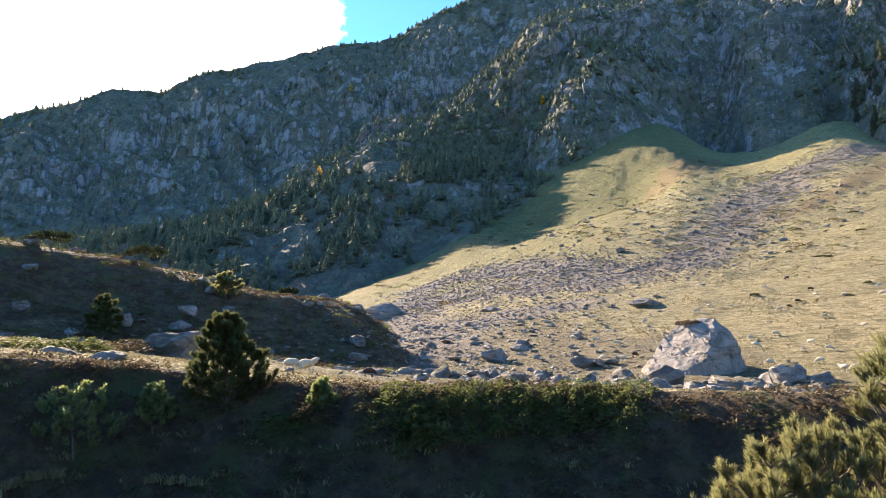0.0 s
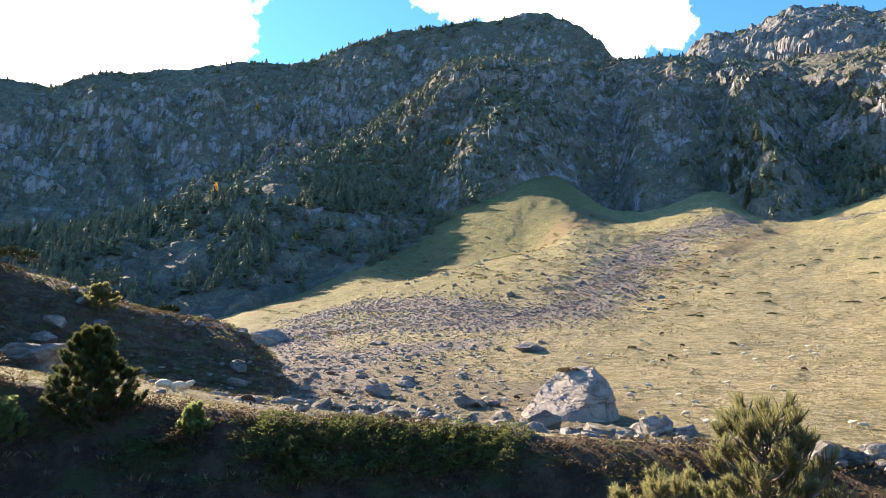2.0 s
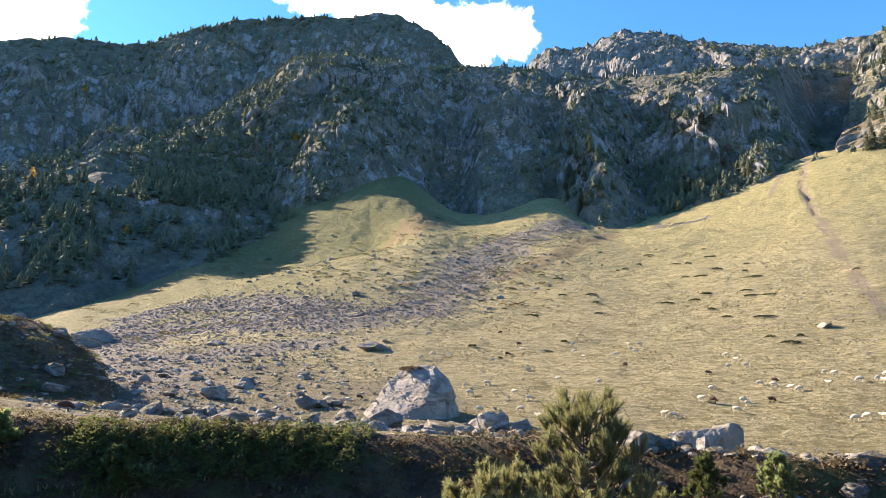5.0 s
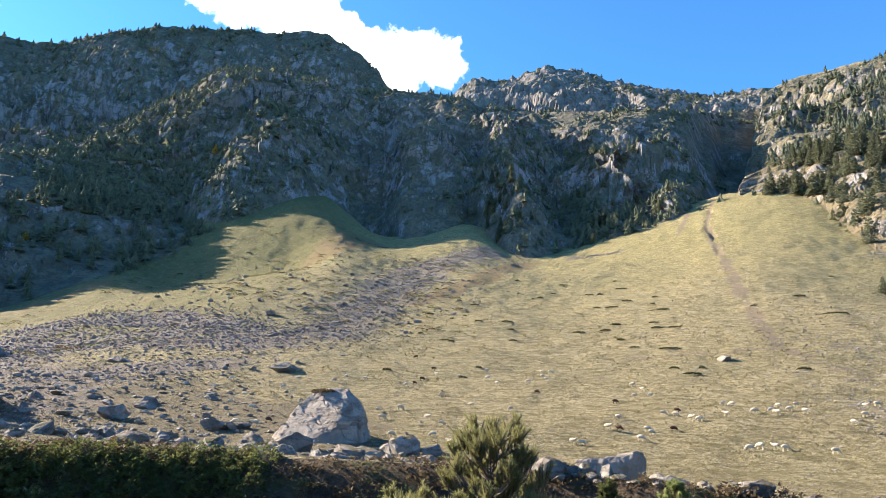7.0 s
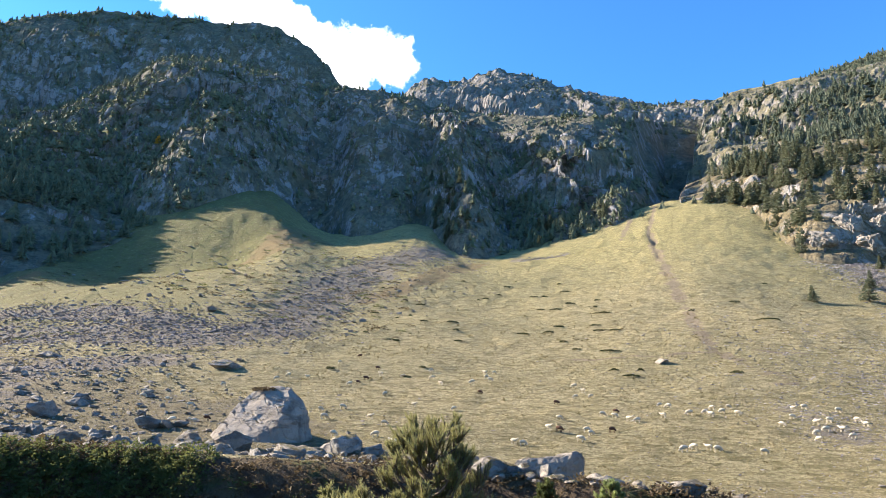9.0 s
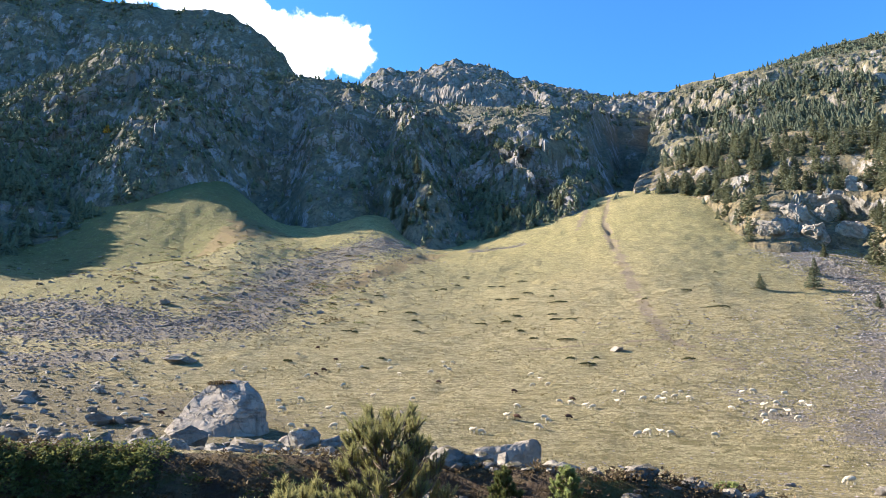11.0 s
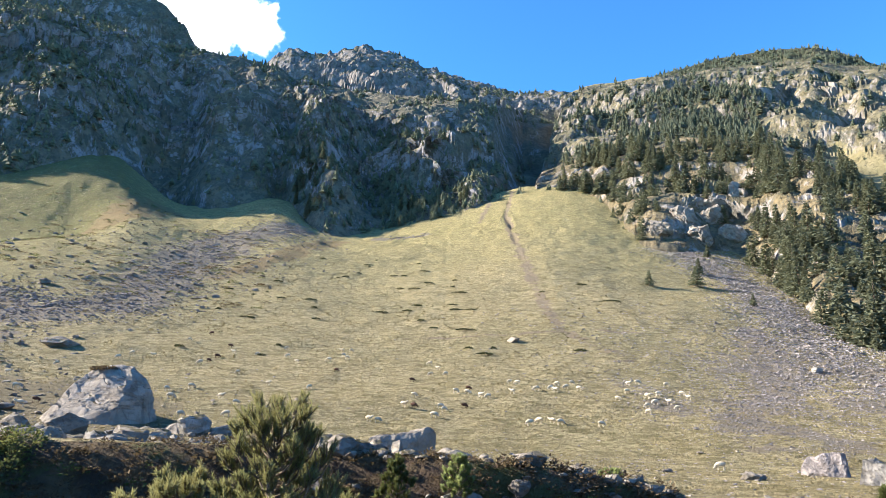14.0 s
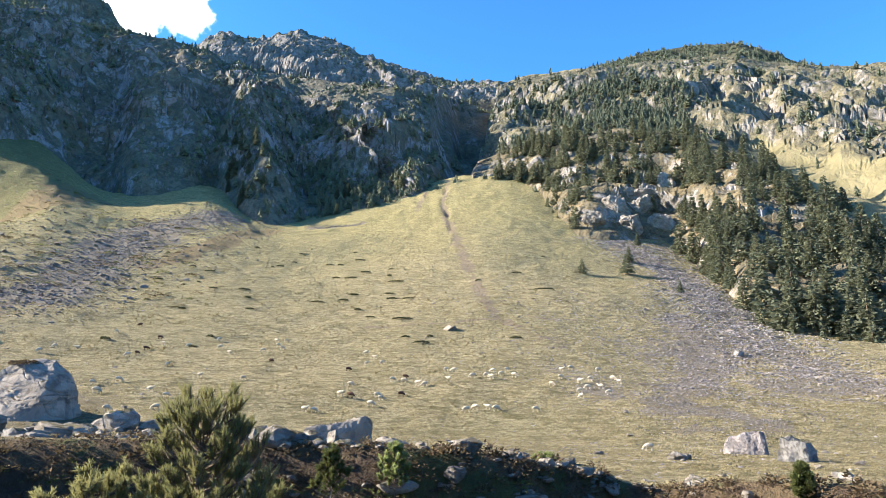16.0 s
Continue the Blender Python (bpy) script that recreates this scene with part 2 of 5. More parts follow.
def stone(name, a, b, moss=0.0, scale=1.0):
    m = Nodes(name, 0.9, 0.25)
    mid, fine = m.noise(0.9 * scale, 8, 0.68), m.noise(7 * scale, 5, 0.7)
    c = m.mix(m.span(mid, 0.30, 0.72), a, b)
    c = m.mix(m.span(fine, 0.52, 0.66, 0, 0.6), c, tuple(0.4 * v for v in a))
    crack = m.noise(0.8 * scale, 9, 0.75, (1, 1, 2.2))
    c = m.mix(m.span(crack, 0.56, 0.63, 0, 0.28), c, tuple(0.35 * v for v in a))
    c = m.mix(m.span(m.noise(3.5 * scale, 5), 0.58, 0.70, 0, 0.35), c, (0.38, 0.365, 0.33))
    c = m.mix(m.math("MULTIPLY", m.chance(), 0.45), c, tuple(0.6 * v for v in a))
    if moss:
        up = m.math("ADD", m.upness(), m.math("MULTIPLY", m.math("SUBTRACT", mid, 0.5), 1.6))
        c = m.mix(m.span(up, 1.0 - moss, 1.2 - moss), c, (0.10, 0.085, 0.04))
    h = m.math("ADD", m.math("MULTIPLY", mid, 0.7), m.math("MULTIPLY", m.span(crack, 0.5, 0.63), -0.5))
    h = m.math("ADD", h, m.math("MULTIPLY", fine, 0.2))
    return m.finish(c, h, 0.8, 0.35 / scale)


def boulder_stone():
    """Pale granite in broad planes, with dark streaks running down from a mossy top."""
    m = Nodes("boulder_granite", 0.9, 0.2)
    mid, fine = m.noise(0.7, 6, 0.6), m.noise(9, 6, 0.75)
    c = m.mix(m.span(mid, 0.35, 0.65), (0.235, 0.207, 0.172), (0.33, 0.292, 0.245))
    c = m.mix(m.span(m.noise(0.9, 8, 0.7, (1.6, 1.6, 0.35)), 0.52, 0.62, 0, 0.55), c, (0.15, 0.135, 0.115))
    c = m.mix(m.span(fine, 0.52, 0.66, 0, 0.5), c, (0.16, 0.145, 0.13))
    seam = m.noise(0.5, 7, 0.7, (0.5, 0.5, 2.2))
    c = m.mix(m.span(seam, 0.56, 0.62, 0, 0.28), c, (0.10, 0.088, 0.074))
    up = m.math("ADD", m.upness(), m.math("MULTIPLY", m.math("SUBTRACT", mid, 0.5), 1.4))
    c = m.mix(m.span(up, 0.86, 1.05), c, (0.085, 0.07, 0.04))
    h = m.math("ADD", m.math("MULTIPLY", mid, 0.5), m.math("MULTIPLY", fine, 0.18))
    return m.finish(c, m.math("SUBTRACT", h, m.math("MULTIPLY", m.span(seam, 0.52, 0.60), 0.25)), 1.0, 0.4)


def foliage(name, a, b, tip, glow=0.25):
    """Leaves or needles; each piece has its own tone."""
    m = Nodes(name, 0.8, 0.12)
    c = m.mix(m.island(), a, b)
    c = m.mix(m.span(m.chance(), 0.0, 1.0, 0, 0.5), c, tip)
    c = m.mix(m.span(m.noise(1.3, 3), 0.5, 0.7, 0, 0.6), c, tip)
    m.finish(c)
    thin = m.tree.nodes.new("ShaderNodeBsdfTranslucent")
    m.put(thin.inputs["Color"], m.mix(0.5, c, tip))
    both = m.tree.nodes.new("ShaderNodeMixShader")
    both.inputs[0].default_value = glow
    m.tree.links.new(m.bsdf.outputs[0], both.inputs[1])
    m.tree.links.new(thin.outputs[0], both.inputs[2])
    m.tree.links.new(both.outputs[0], m.tree.nodes["Material Output"].inputs["Surface"])
    return m.material


def plain(name, a, b, scale=8.0, roughness=0.85, bump=0.03):
    m = Nodes(name, roughness, 0.2)
    n = m.noise(scale, 6, 0.65)
    return m.finish(m.mix(m.span(n, 0.35, 0.65), a, b), n, 0.7, bump)


PASTURE = pasture()
CRAG_MAIN = crag("shaded_crag", -0.47, (0.195, 0.192, 0.208), (0.262, 0.255, 0.27), (0.125, 0.115, 0.085), (0.175, 0.158, 0.115), 0.62, 0.8, 0.85)
# Darker crag for the far ridge: its shaded face is put into the colours.
CRAG_FAR = crag("far_crag_shade", -0.5, (0.13, 0.12, 0.10), (0.20, 0.18, 0.15), (0.06, 0.06, 0.035), (0.10, 0.095, 0.055))
CRAG_PEAK = crag("peak_crag", -0.34, (0.16, 0.148, 0.142), (0.25, 0.23, 0.215), (0.10, 0.09, 0.055), (0.17, 0.145, 0.08))
CRAG_RIGHT = crag("sunny_crag", -0.41, (0.165, 0.148, 0.132), (0.268, 0.243, 0.215), (0.13, 0.115, 0.07), (0.20, 0.178, 0.11), heath=0.8)
CRAG_SPUR = crag("pale_crag", -0.40, (0.17, 0.158, 0.145), (0.30, 0.278, 0.255), (0.15, 0.125, 0.075), (0.22, 0.175, 0.10))
GRANITE = stone("granite", (0.19, 0.167, 0.138), (0.37, 0.327, 0.272), 0.15)
GRANITE_MOSSY = stone("mossy_granite", (0.19, 0.18, 0.165), (0.36, 0.345, 0.32), 0.3)
BOULDER_STONE = boulder_stone()
SCREE_STONE = stone("scree_stone", (0.215, 0.192, 0.184), (0.38, 0.343, 0.33), 0.0, 1.6)
CLIFF_STONE = stone("cliff_stone", (0.24, 0.21, 0.175), (0.42, 0.375, 0.315), 0.2, 0.5)
TALUS_STONE = stone("talus_stone", (0.26, 0.236, 0.22), (0.42, 0.385, 0.36), 0.0, 1.6)
SAPLING_GREEN = foliage("sapling_needles", (0.16, 0.215, 0.08), (0.26, 0.31, 0.12), (0.30, 0.33, 0.13), 0.6)
FIR_GREEN = foliage("fir_needles", (0.086, 0.102, 0.07), (0.155, 0.17, 0.112), (0.17, 0.178, 0.106), 0.34)
PINE_GREEN = foliage("pine_needles", (0.135, 0.16, 0.062), (0.24, 0.25, 0.102), (0.27, 0.25, 0.108), 0.52)
BUSH_GREEN = foliage("bush_leaves", (0.058, 0.08, 0.028), (0.11, 0.132, 0.046), (0.15, 0.158, 0.055), 0.35)
HEATH_GREEN = foliage("heath_leaves", (0.072, 0.052, 0.036), (0.135, 0.1, 0.058), (0.155, 0.115, 0.057), 0.22)
JUNIPER_DARK = foliage("juniper_leaves", (0.03, 0.038, 0.015), (0.06, 0.068, 0.028), (0.07, 0.075, 0.03), 0.12)
BARK = plain("bark", (0.10, 0.075, 0.055), (0.20, 0.16, 0.12), 14)


# ---- the lie of the land ----
# Heights are counted from the eye here; the world's z adds EYE.
# azimuth, elevation and distance of the near bank's brink
BANK = [(-60, 1.8, 22), (-32, 1.4, 22), (-21, 0.1, 22), (-15, -0.9, 21), (-8, -1.9, 20), (9, -3.2, 19), (21, -4.2, 18),
        (35, -4.8, 17), (46, -5.4, 16.4), (51, -5.7, 16.8), (54, -5.9, 17.2), (58.3, -6.4, 17.8), (62.5, -7.3, 18.6), (65.7, -8.0, 18.9), (67.4, -7.6, 18.6), (70.4, -7.1, 18), (80, -7.2, 16), (100, -8, 14)]
# azimuth and elevation of the valley floor 60 m away
FLOOR = [(-60, 2.6), (-32, 2.4), (-21, 1.1), (-15, 0.5), (-8, -0.9), (0, -2.0), (15, -3.0), (22, -3.2), (35, -3.5), (45, -3.8), (60, -4.7), (75, -4.9), (100, -5)]
# azimuth and elevation of the pasture's fan 400 m away
FAN = [(-60, 4.4), (-15, 4.6), (-10.8, 5.4), (-5.8, 7.2), (-0.1, 9.8), (4.7, 12.2), (8.2, 13.9), (12, 15.2), (16, 15.9), (20, 15.8), (25, 15.4), (30.7, 15.7), (35.3, 14.8),
       (42.7, 15.2), (49.8, 16.5), (54, 16.7), (58, 16.0), (62, 14.6), (66, 13.2), (70, 11.5), (75, 9.5), (81, 8), (100, 7)]
# the same with the folds of its upper end
FAN_END = [(-60, 4.4), (-15, 4.6), (-10.8, 5.4), (-5.8, 7.2), (-0.1, 9.8), (4.7, 12.2), (8.2, 14.0), (12, 15.6), (16, 16.6), (18.5, 16.2), (20.5, 14.9), (23, 13.8), (26, 14.2), (29, 15.1), (31, 15.2), (33.5, 13.8), (35.5, 13.1), (39, 13.8),
           (42.7, 14.7), (49.8, 16.4), (54, 16.7), (58, 16.0), (62, 14.6), (66, 13.2), (70, 11.5), (75, 9.5), (81, 8), (100, 7)]
# azimuth and elevation of the line where the pasture meets the crags
FOOT = [(-60, 3.4), (-15, 3.6), (-10.8, 4.4), (-5.8, 6.0), (-0.1, 8.4), (4.7, 10.8), (8.2, 12.7), (9.2, 13.9), (14.5, 16.3), (17.3, 17.2), (19.5, 16.6), (20.4, 15.4), (22, 14.2), (24.9, 13.7), (28.2, 14.7), (30.7, 15.2), (31.8, 14.0), (33.1, 12.8), (35.3, 12.1),
        (38, 12.9), (42.7, 13.8), (46.5, 15.0), (49.8, 15.9), (52.2, 16.4), (56.4, 15.7), (57.6, 14.6), (58.2, 13.0), (59.5, 11.4), (61.7, 10.7), (66.9, 10.8), (70.7, 6.7), (73.2, 3.6), (76.5, 2.7), (81, 2.4), (100, 2.5)]
# azimuth and elevation of the rocky knoll's back, 78 m away
KNOLL = [(-60, 8.7), (-32, 8.7), (-25, 7.7), (-17, 5.7), (-12, 4.5), (-7.7, 3.6), (-4.5, 1.2), (-2.5, -2), (0, -6), (20, -9), (100, -9)]


FINE = np.arange(-70, 110.1, 0.25)


def eased(table, column, width):
    """A keyed line with its kinks rounded over some degrees, as (azimuths, values)."""
    k = np.exp(-0.5 * (np.arange(-24, 25) * 0.25 / width) ** 2)
    return np.convolve(np.pad(keyed(table, column, FINE), 24, mode="edge"), k / k.sum(), mode="valid")


BANK_EL, BANK_R, FAN_EL, FOLD_EL, FLOOR_EL, KNOLL_EL = eased(BANK, 1, 1.5), eased(BANK, 2, 1.5), eased(FAN, 1, 2.0), eased(FAN_END, 1, 0.9), eased(FLOOR, 1, 2.0), eased(KNOLL, 1, 0.8)


def tan_deg(v):
    return np.tan(np.radians(v))


def land(az, r):
    """Height of the ground over the eye's level, at azimuths az (degrees) and distances r."""
    side = np.clip(az, -60, 100)
    bank_r = np.interp(side, FINE, BANK_R)
    bank_z = bank_r * tan_deg(np.interp(side, FINE, BANK_EL))
    floor_z = 60 * tan_deg(np.interp(side, FINE, FLOOR_EL))
    fold = smooth(230, 390, r)
    foot_z = 400 * tan_deg(np.interp(side, FINE, FAN_EL) * (1 - fold) + np.interp(side, FINE, FOLD_EL) * fold)
    x, y = r * np.sin(np.radians(az)), r * np.cos(np.radians(az))
    # own side, stream gully, far bank
    own = -1.6 - 2.8 * smooth(2.4, 9.0, r)
    wave = 1.2 * fbm(points3(x, y, None, 5.0, 3.1), 3).reshape(r.shape)
    z = own
    wide = np.interp(side, [8, 26, 52], [3.4, 2.1, 1.7])
    rise = smooth(0, 1, (r - (bank_r - 0.2 - wide) - 0.5 * wave) / wide)
    z = z + (bank_z - z) * rise
    # terrace, then the fan of the pasture
    flat = bank_z + (floor_z - bank_z) * np.clip((r - bank_r) / (60 - bank_r), 0, 1) ** 0.6
    s = np.clip((r - 60) / 340, 0, None)
    fan = floor_z + (foot_z - floor_z) * np.minimum(s ** 1.35, np.interp(side, [17, 21.5], [1.2, 1.0]))
    fan = fan - 13 * smooth(1, 8, side) * (1 - smooth(15, 20, side)) * np.exp(-((r - 308) / 52) ** 2)
    z = np.where(r > bank_r + 0.4, np.where(r < 60, flat, fan), z)
    # knoll
    crest = 78 * tan_deg(np.interp(side, FINE, KNOLL_EL))
    bump = 0.35 + 1.0 * fbm(points3(x, y, None, 16.0, 9.0), 4).reshape(r.shape)
    up = smooth(60, 77, r + 3 * bump) * (1 - smooth(84, 135, r))
    z = np.where(crest > z, z + (crest - z) * up + up * bump * smooth(-3, 3, crest) * 1.1, z)
    # humps and hollows
    rough = np.where(r > bank_r + 1, smooth(18, 400, r) ** 0.7 * 4.0 + 0.25, 0.5) * smooth(1.5, 5, r)
    z = z + rough * fbm(points3(x, y, None, 34.0, 5.0), 3).reshape(r.shape) * np.where(s < 1, 1 - 0.6 * s, 0.4)
    z = z + np.clip(0.10 + r * 0.0022, 0, 0.8) * smooth(1.5, 4, r) * fbm(points3(x, y, None, 4.2, 1.0), 4).reshape(r.shape)
    # beyond the foot the sheet sinks away under the mountains
    return z - 0.12 * np.clip(r - 450, 0, None) * (1 - smooth(400, 3000, r) * 0.6)


def ground_at(az, r):
    """A world place on the ground."""
    z = land(np.array([float(az)]), np.array([float(r)]))[0]
    v = bearing(az, 0, r)
    return Vector((v.x, v.y, z + EYE))


# mountains: azimuth, elevation and distance of each crest
MAIN = [(-48, 12, 950), (-32.8, 17.5, 950), (-25.6, 20.4, 950), (-22, 20.4, 950), (-19.4, 22.1, 930), (-15.4, 22.8, 920), (-10.6, 24.2, 900),
        (-3.2, 25.2, 880), (0, 26.7, 870), (3.8, 28.0, 860), (10.3, 28.8, 860), (16.5, 29.4, 850), (18.9, 28.9, 830), (20.7, 27.9, 810), (22.4, 26.5, 780), (24, 24.6, 760), (27, 20.5, 740), (34, 14, 720)]
MID = [(-20, 9, 600), (-10, 13.5, 620), (-5.6, 17.2, 640), (-1.2, 18.9, 650), (1, 20.3, 655), (4.2, 22.3, 660), (6.6, 23.8, 665), (8.4, 25.5, 670), (9.6, 26.0, 670), (12, 26.3, 670), (15.4, 25.9, 670), (19, 25.5, 670), (21.6, 25.2, 670),
       (22.7, 25.6, 690), (25.6, 25.5, 700), (29, 25.2, 700), (31, 24.5, 690), (35.3, 23.9, 660), (41, 23.6, 620), (45, 23.5, 590), (48, 22.8, 600), (50.5, 22.5, 830), (53.2, 22.4, 860), (58, 22, 880)]
FRONT = [(-48, 7.2, 430), (-32.5, 8.5, 430), (-25.4, 9.6, 430), (-21.4, 10.4, 430), (-17.3, 11.2, 430), (-14.7, 12.2, 430), (-12, 13.6, 430), (-8.7, 14.8, 430), (-5.5, 15.8, 430), (-2, 15.8, 428), (1.2, 15.3, 424), (3.9, 15.0, 420), (6.7, 14.2, 414), (8.2, 13.4, 408), (9.4, 12, 402), (11, 10, 398)]
PEAK = [(22, 20, 1150), (27, 23.3, 1150), (29.1, 25.7, 1150), (30.6, 26.7, 1150), (32.6, 26.3, 1150), (34.9, 26.9, 1150), (36.9, 27.4, 1150), (38.9, 27.0, 1150),
        (41.9, 26.0, 1130), (43.8, 25.5, 1115), (46.4, 24.7, 1100), (50, 23.7, 1080), (53.8, 23.8, 1060), (58, 22, 1050)]
RIGHT = [(51, 21, 820), (52.4, 22.6, 830), (53.8, 23.5, 850), (56, 24.1, 850), (59.6, 24.3, 840), (62.4, 24.3, 840), (65.2, 24.2, 830), (70.5, 23.9, 830), (73.5, 23.5, 820),
         (75, 22.8, 810), (77.6, 22.2, 800), (80.5, 21.4, 800), (90, 20, 800), (112, 12, 800)]
SPUR = [(50, 17, 450), (54, 18.2, 455), (58, 19, 450), (64, 19.5, 440), (70, 18.2, 420), (73.5, 16.2, 390), (77, 13.4, 340), (81.5, 9.8, 290), (90, 8, 240), (112, 4, 220)]


def mountain(name, crest, az, rows, start, relief, material, label, meadow=None, fall=0.5, back=240.0, seed=0.0, edge=None, spur=0.35, base=0.6, bow=1.0, block=9.0, jag=0.12, gully=False, ribs_at=()):
    """A mountain side from its foot to its crest and a little down behind it. start(az) gives the foot's distance and height."""
    u = np.concatenate([np.linspace(0, 1, rows), 1 + np.linspace(0.02, 1, 18)])
    a, uu = np.meshgrid(az, u)
    foot_r, foot_z = start(a)
    crest_r, crest_el = keyed(crest, 2, a), keyed(crest, 1, a)
    crest_z = crest_r * tan_deg(crest_el)
    front = np.clip(uu, 0, 1)
    behind = np.clip(uu - 1, 0, 1)
    r = foot_r + (crest_r - foot_r) * front + back * behind
    x, y = r * np.sin(np.radians(a)), r * np.cos(np.radians(a))
    lobes = fbm(points3(x, y, None, 130.0, seed), 3).reshape(r.shape)
    step = front + 0.03 * np.sin(front * 19 + 14 * lobes) * np.sin(np.pi * front)
    step = np.clip(step, 0, 1.02) ** (bow + (0.4 * smooth(33, 39, a) + 0.2 * smooth(48.0, 50.5, a)) * gully)
    z = foot_z + (crest_z - foot_z) * step - fall * back * behind ** 1.3
    wild = relief * np.maximum(smooth(0, 0.06, front) * base, np.sin(np.pi * np.clip(front, 0.0, 0.97)) ** 0.6) * (1 - 0.6 * smooth(0.8, 1.0, front)) * (1 - 0.7 * behind)
    turfed = meadow(a, front) if meadow else np.zeros(a.shape)
    wild = wild * (1 - 0.95 * np.clip(turfed, 0, 1))
    if gully:
        wild = wild * (1 - 0.85 * smooth(46.5, 48.5, a))
    across = np.radians(a) * 620
    warp = 14 * fbm(points3(x, y, z, 50.0, seed + 2), 2).reshape(r.shape)
    spurs = fbm(points3(across + 2 * warp, r * 0.3, None, 95.0, seed + 31), 3, 0.5, True).reshape(r.shape)
    crags = fbm(points3(x, y, z, 64.0, seed + 3), 3, 0.5, True).reshape(r.shape)
    nubs = fbm(points3(x, y, z, 15.0, seed + 8), 3, 0.6).reshape(r.shape)
    bend = np.stack([fbm(points3(x, y, z, 22.0, seed + k), 2) for k in (61, 62, 63)], 1) * 0.5
    big, _ = blocks(points3(x, y, z * 0.75, 30.0, seed + 4) + bend, 1)
    small, round_off = blocks(points3(x, y, z * 0.8, block, seed + 6) + bend, 2)
    push = wild * (spur * spurs + 0.55 * crags + 0.16 * nubs) + np.clip(wild, 0, 26) * (0.16 * big + 0.10 * small - 0.10 * round_off).reshape(r.shape)
    teeth = fbm(points3(x, y, None, 9.0, seed + 5), 3).reshape(r.shape)
    z = z + 0.72 * push + relief * jag * teeth * smooth(0.9, 1.0, front)
    r = r - 0.7 * push
    # buttresses that stand out towards the valley, along lines of (azimuth, elevation)
    el = np.degrees(np.arctan2(z, r))
    for line, out, wide in ribs_at:
        gap = np.full(a.shape, 99.0)
        for (a0, e0), (a1, e1) in zip(line, line[1:]):
            s = np.clip(((a - a0) * (a1 - a0) + (el - e0) * (e1 - e0)) / ((a1 - a0) ** 2 + (e1 - e0) ** 2), 0, 1)
            gap = np.minimum(gap, np.hypot(a - a0 - s * (a1 - a0), el - e0 - s * (e1 - e0)))
        pull = 1 - out * np.exp(-(gap / wide) ** 2) * smooth(0.0, 0.12, front) / r
        r, z = r * pull, z * pull
    x, y = r * np.sin(np.radians(a)), r * np.cos(np.radians(a))
    if edge:
        brim = edge + 0.34 * (np.degrees(np.arctan2(z, r)) - 16.5) + 0.7 * fbm(points3(r, z, None, 30.0, seed), 4).reshape(r.shape)
        z = z - (1 - smooth(-0.2, 0.5, a - brim)) * np.clip(z - land(a, r) + 30, 0, None)
    me = mesh_from(name, np.stack([x, y, z + EYE], -1).reshape(-1, 3), sheet(*a.shape), material, False)
    set_mask(me, "meadow", turfed)
    ob = tagged(new(name, me), label, "mountain", kind="structure")
    return ob, (a, front, x, y, z + EYE)


def meets(az, el, near=30.0, far=445.0):
    """The distance at which the ground, seen from the eye, reaches an elevation."""
    az, el = np.atleast_1d(np.asarray(az, float)), np.atleast_1d(np.asarray(el, float))
    span = np.linspace(near, far, 300)
    a, r = np.meshgrid(az, span)
    seen = np.degrees(np.arctan2(land(a, r), r)) >= el[None, :]
    return np.where(seen.any(0), span[np.argmax(seen, 0)], far)


def pasture_foot(a):
    r = meets(a[0], keyed(FOOT, 1, a[0]), 110)
    k = np.exp(-0.5 * (np.arange(-36, 37) * (a[0, 1] - a[0, 0]) / 0.9) ** 2)
    r = np.convolve(np.pad(r, 36, mode="edge"), k / k.sum(), mode="valid")
    r, z = np.broadcast_to(r, a.shape), np.broadcast_to(land(a[0], r), a.shape)
    return r - 5, z - 4


# ground: one sheet, dense where it is seen
ring = np.concatenate([np.linspace(-180, -62, 60)[:-1], np.linspace(-62, -36, 70)[:-1], np.linspace(-36, 84, 720)[:-1], np.linspace(84, 180, 70)])
reach = np.concatenate([np.linspace(0.0, 8, 40)[:-1], np.linspace(8, 24, 80)[:-1], np.geomspace(24, 460, 240)[:-1], np.geomspace(460, 4600, 40)])
ga, gr = np.meshgrid(ring, reach)
gz = land(ga, gr)
gx, gy = gr * np.sin(np.radians(ga)), gr * np.cos(np.radians(ga))
def strokes(rows):
    """A mask of soft strokes over the ground: rows of (azimuth, distance, azimuth, distance, half width at both ends in metres)."""
    total = np.zeros(gx.shape)
    for a0, r0, a1, r1, w0, w1 in rows:
        p, q = bearing(a0, 0, r0), bearing(a1, 0, r1)
        d = q - p
        s = np.clip(((gx - p.x) * d.x + (gy - p.y) * d.y) / max(d.length_squared, 1e-6), 0, 1)
        gap = np.hypot(gx - p.x - s * d.x, gy - p.y - s * d.y) / (w0 + (w1 - w0) * s)
        total = np.maximum(total, np.clip(1.15 - 0.65 * gap, 0, 1))
    return total


# an eroded furrow below the gully
FURROW = strokes([(49.5, 395, 49.1, 352, 0.5, 0.6), (49.1, 352, 49.05, 330, 0.6, 1.1), (49.05, 330, 49.5, 302, 1.3, 0.9), (49.4, 300, 49.7, 276, 0.5, 1.0), (49.7, 276, 50.8, 198, 0.5, 0.5)])
FURROW = FURROW * np.clip(0.55 + 1.6 * fbm(points3(gx, gy, None, 11.0, 2.0), 3).reshape(gx.shape), 0, 1)
gz = gz - 1.5 * FURROW ** 1.5 * smooth(190, 300, gr)
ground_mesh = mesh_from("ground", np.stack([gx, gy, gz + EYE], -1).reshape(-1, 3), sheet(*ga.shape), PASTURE)


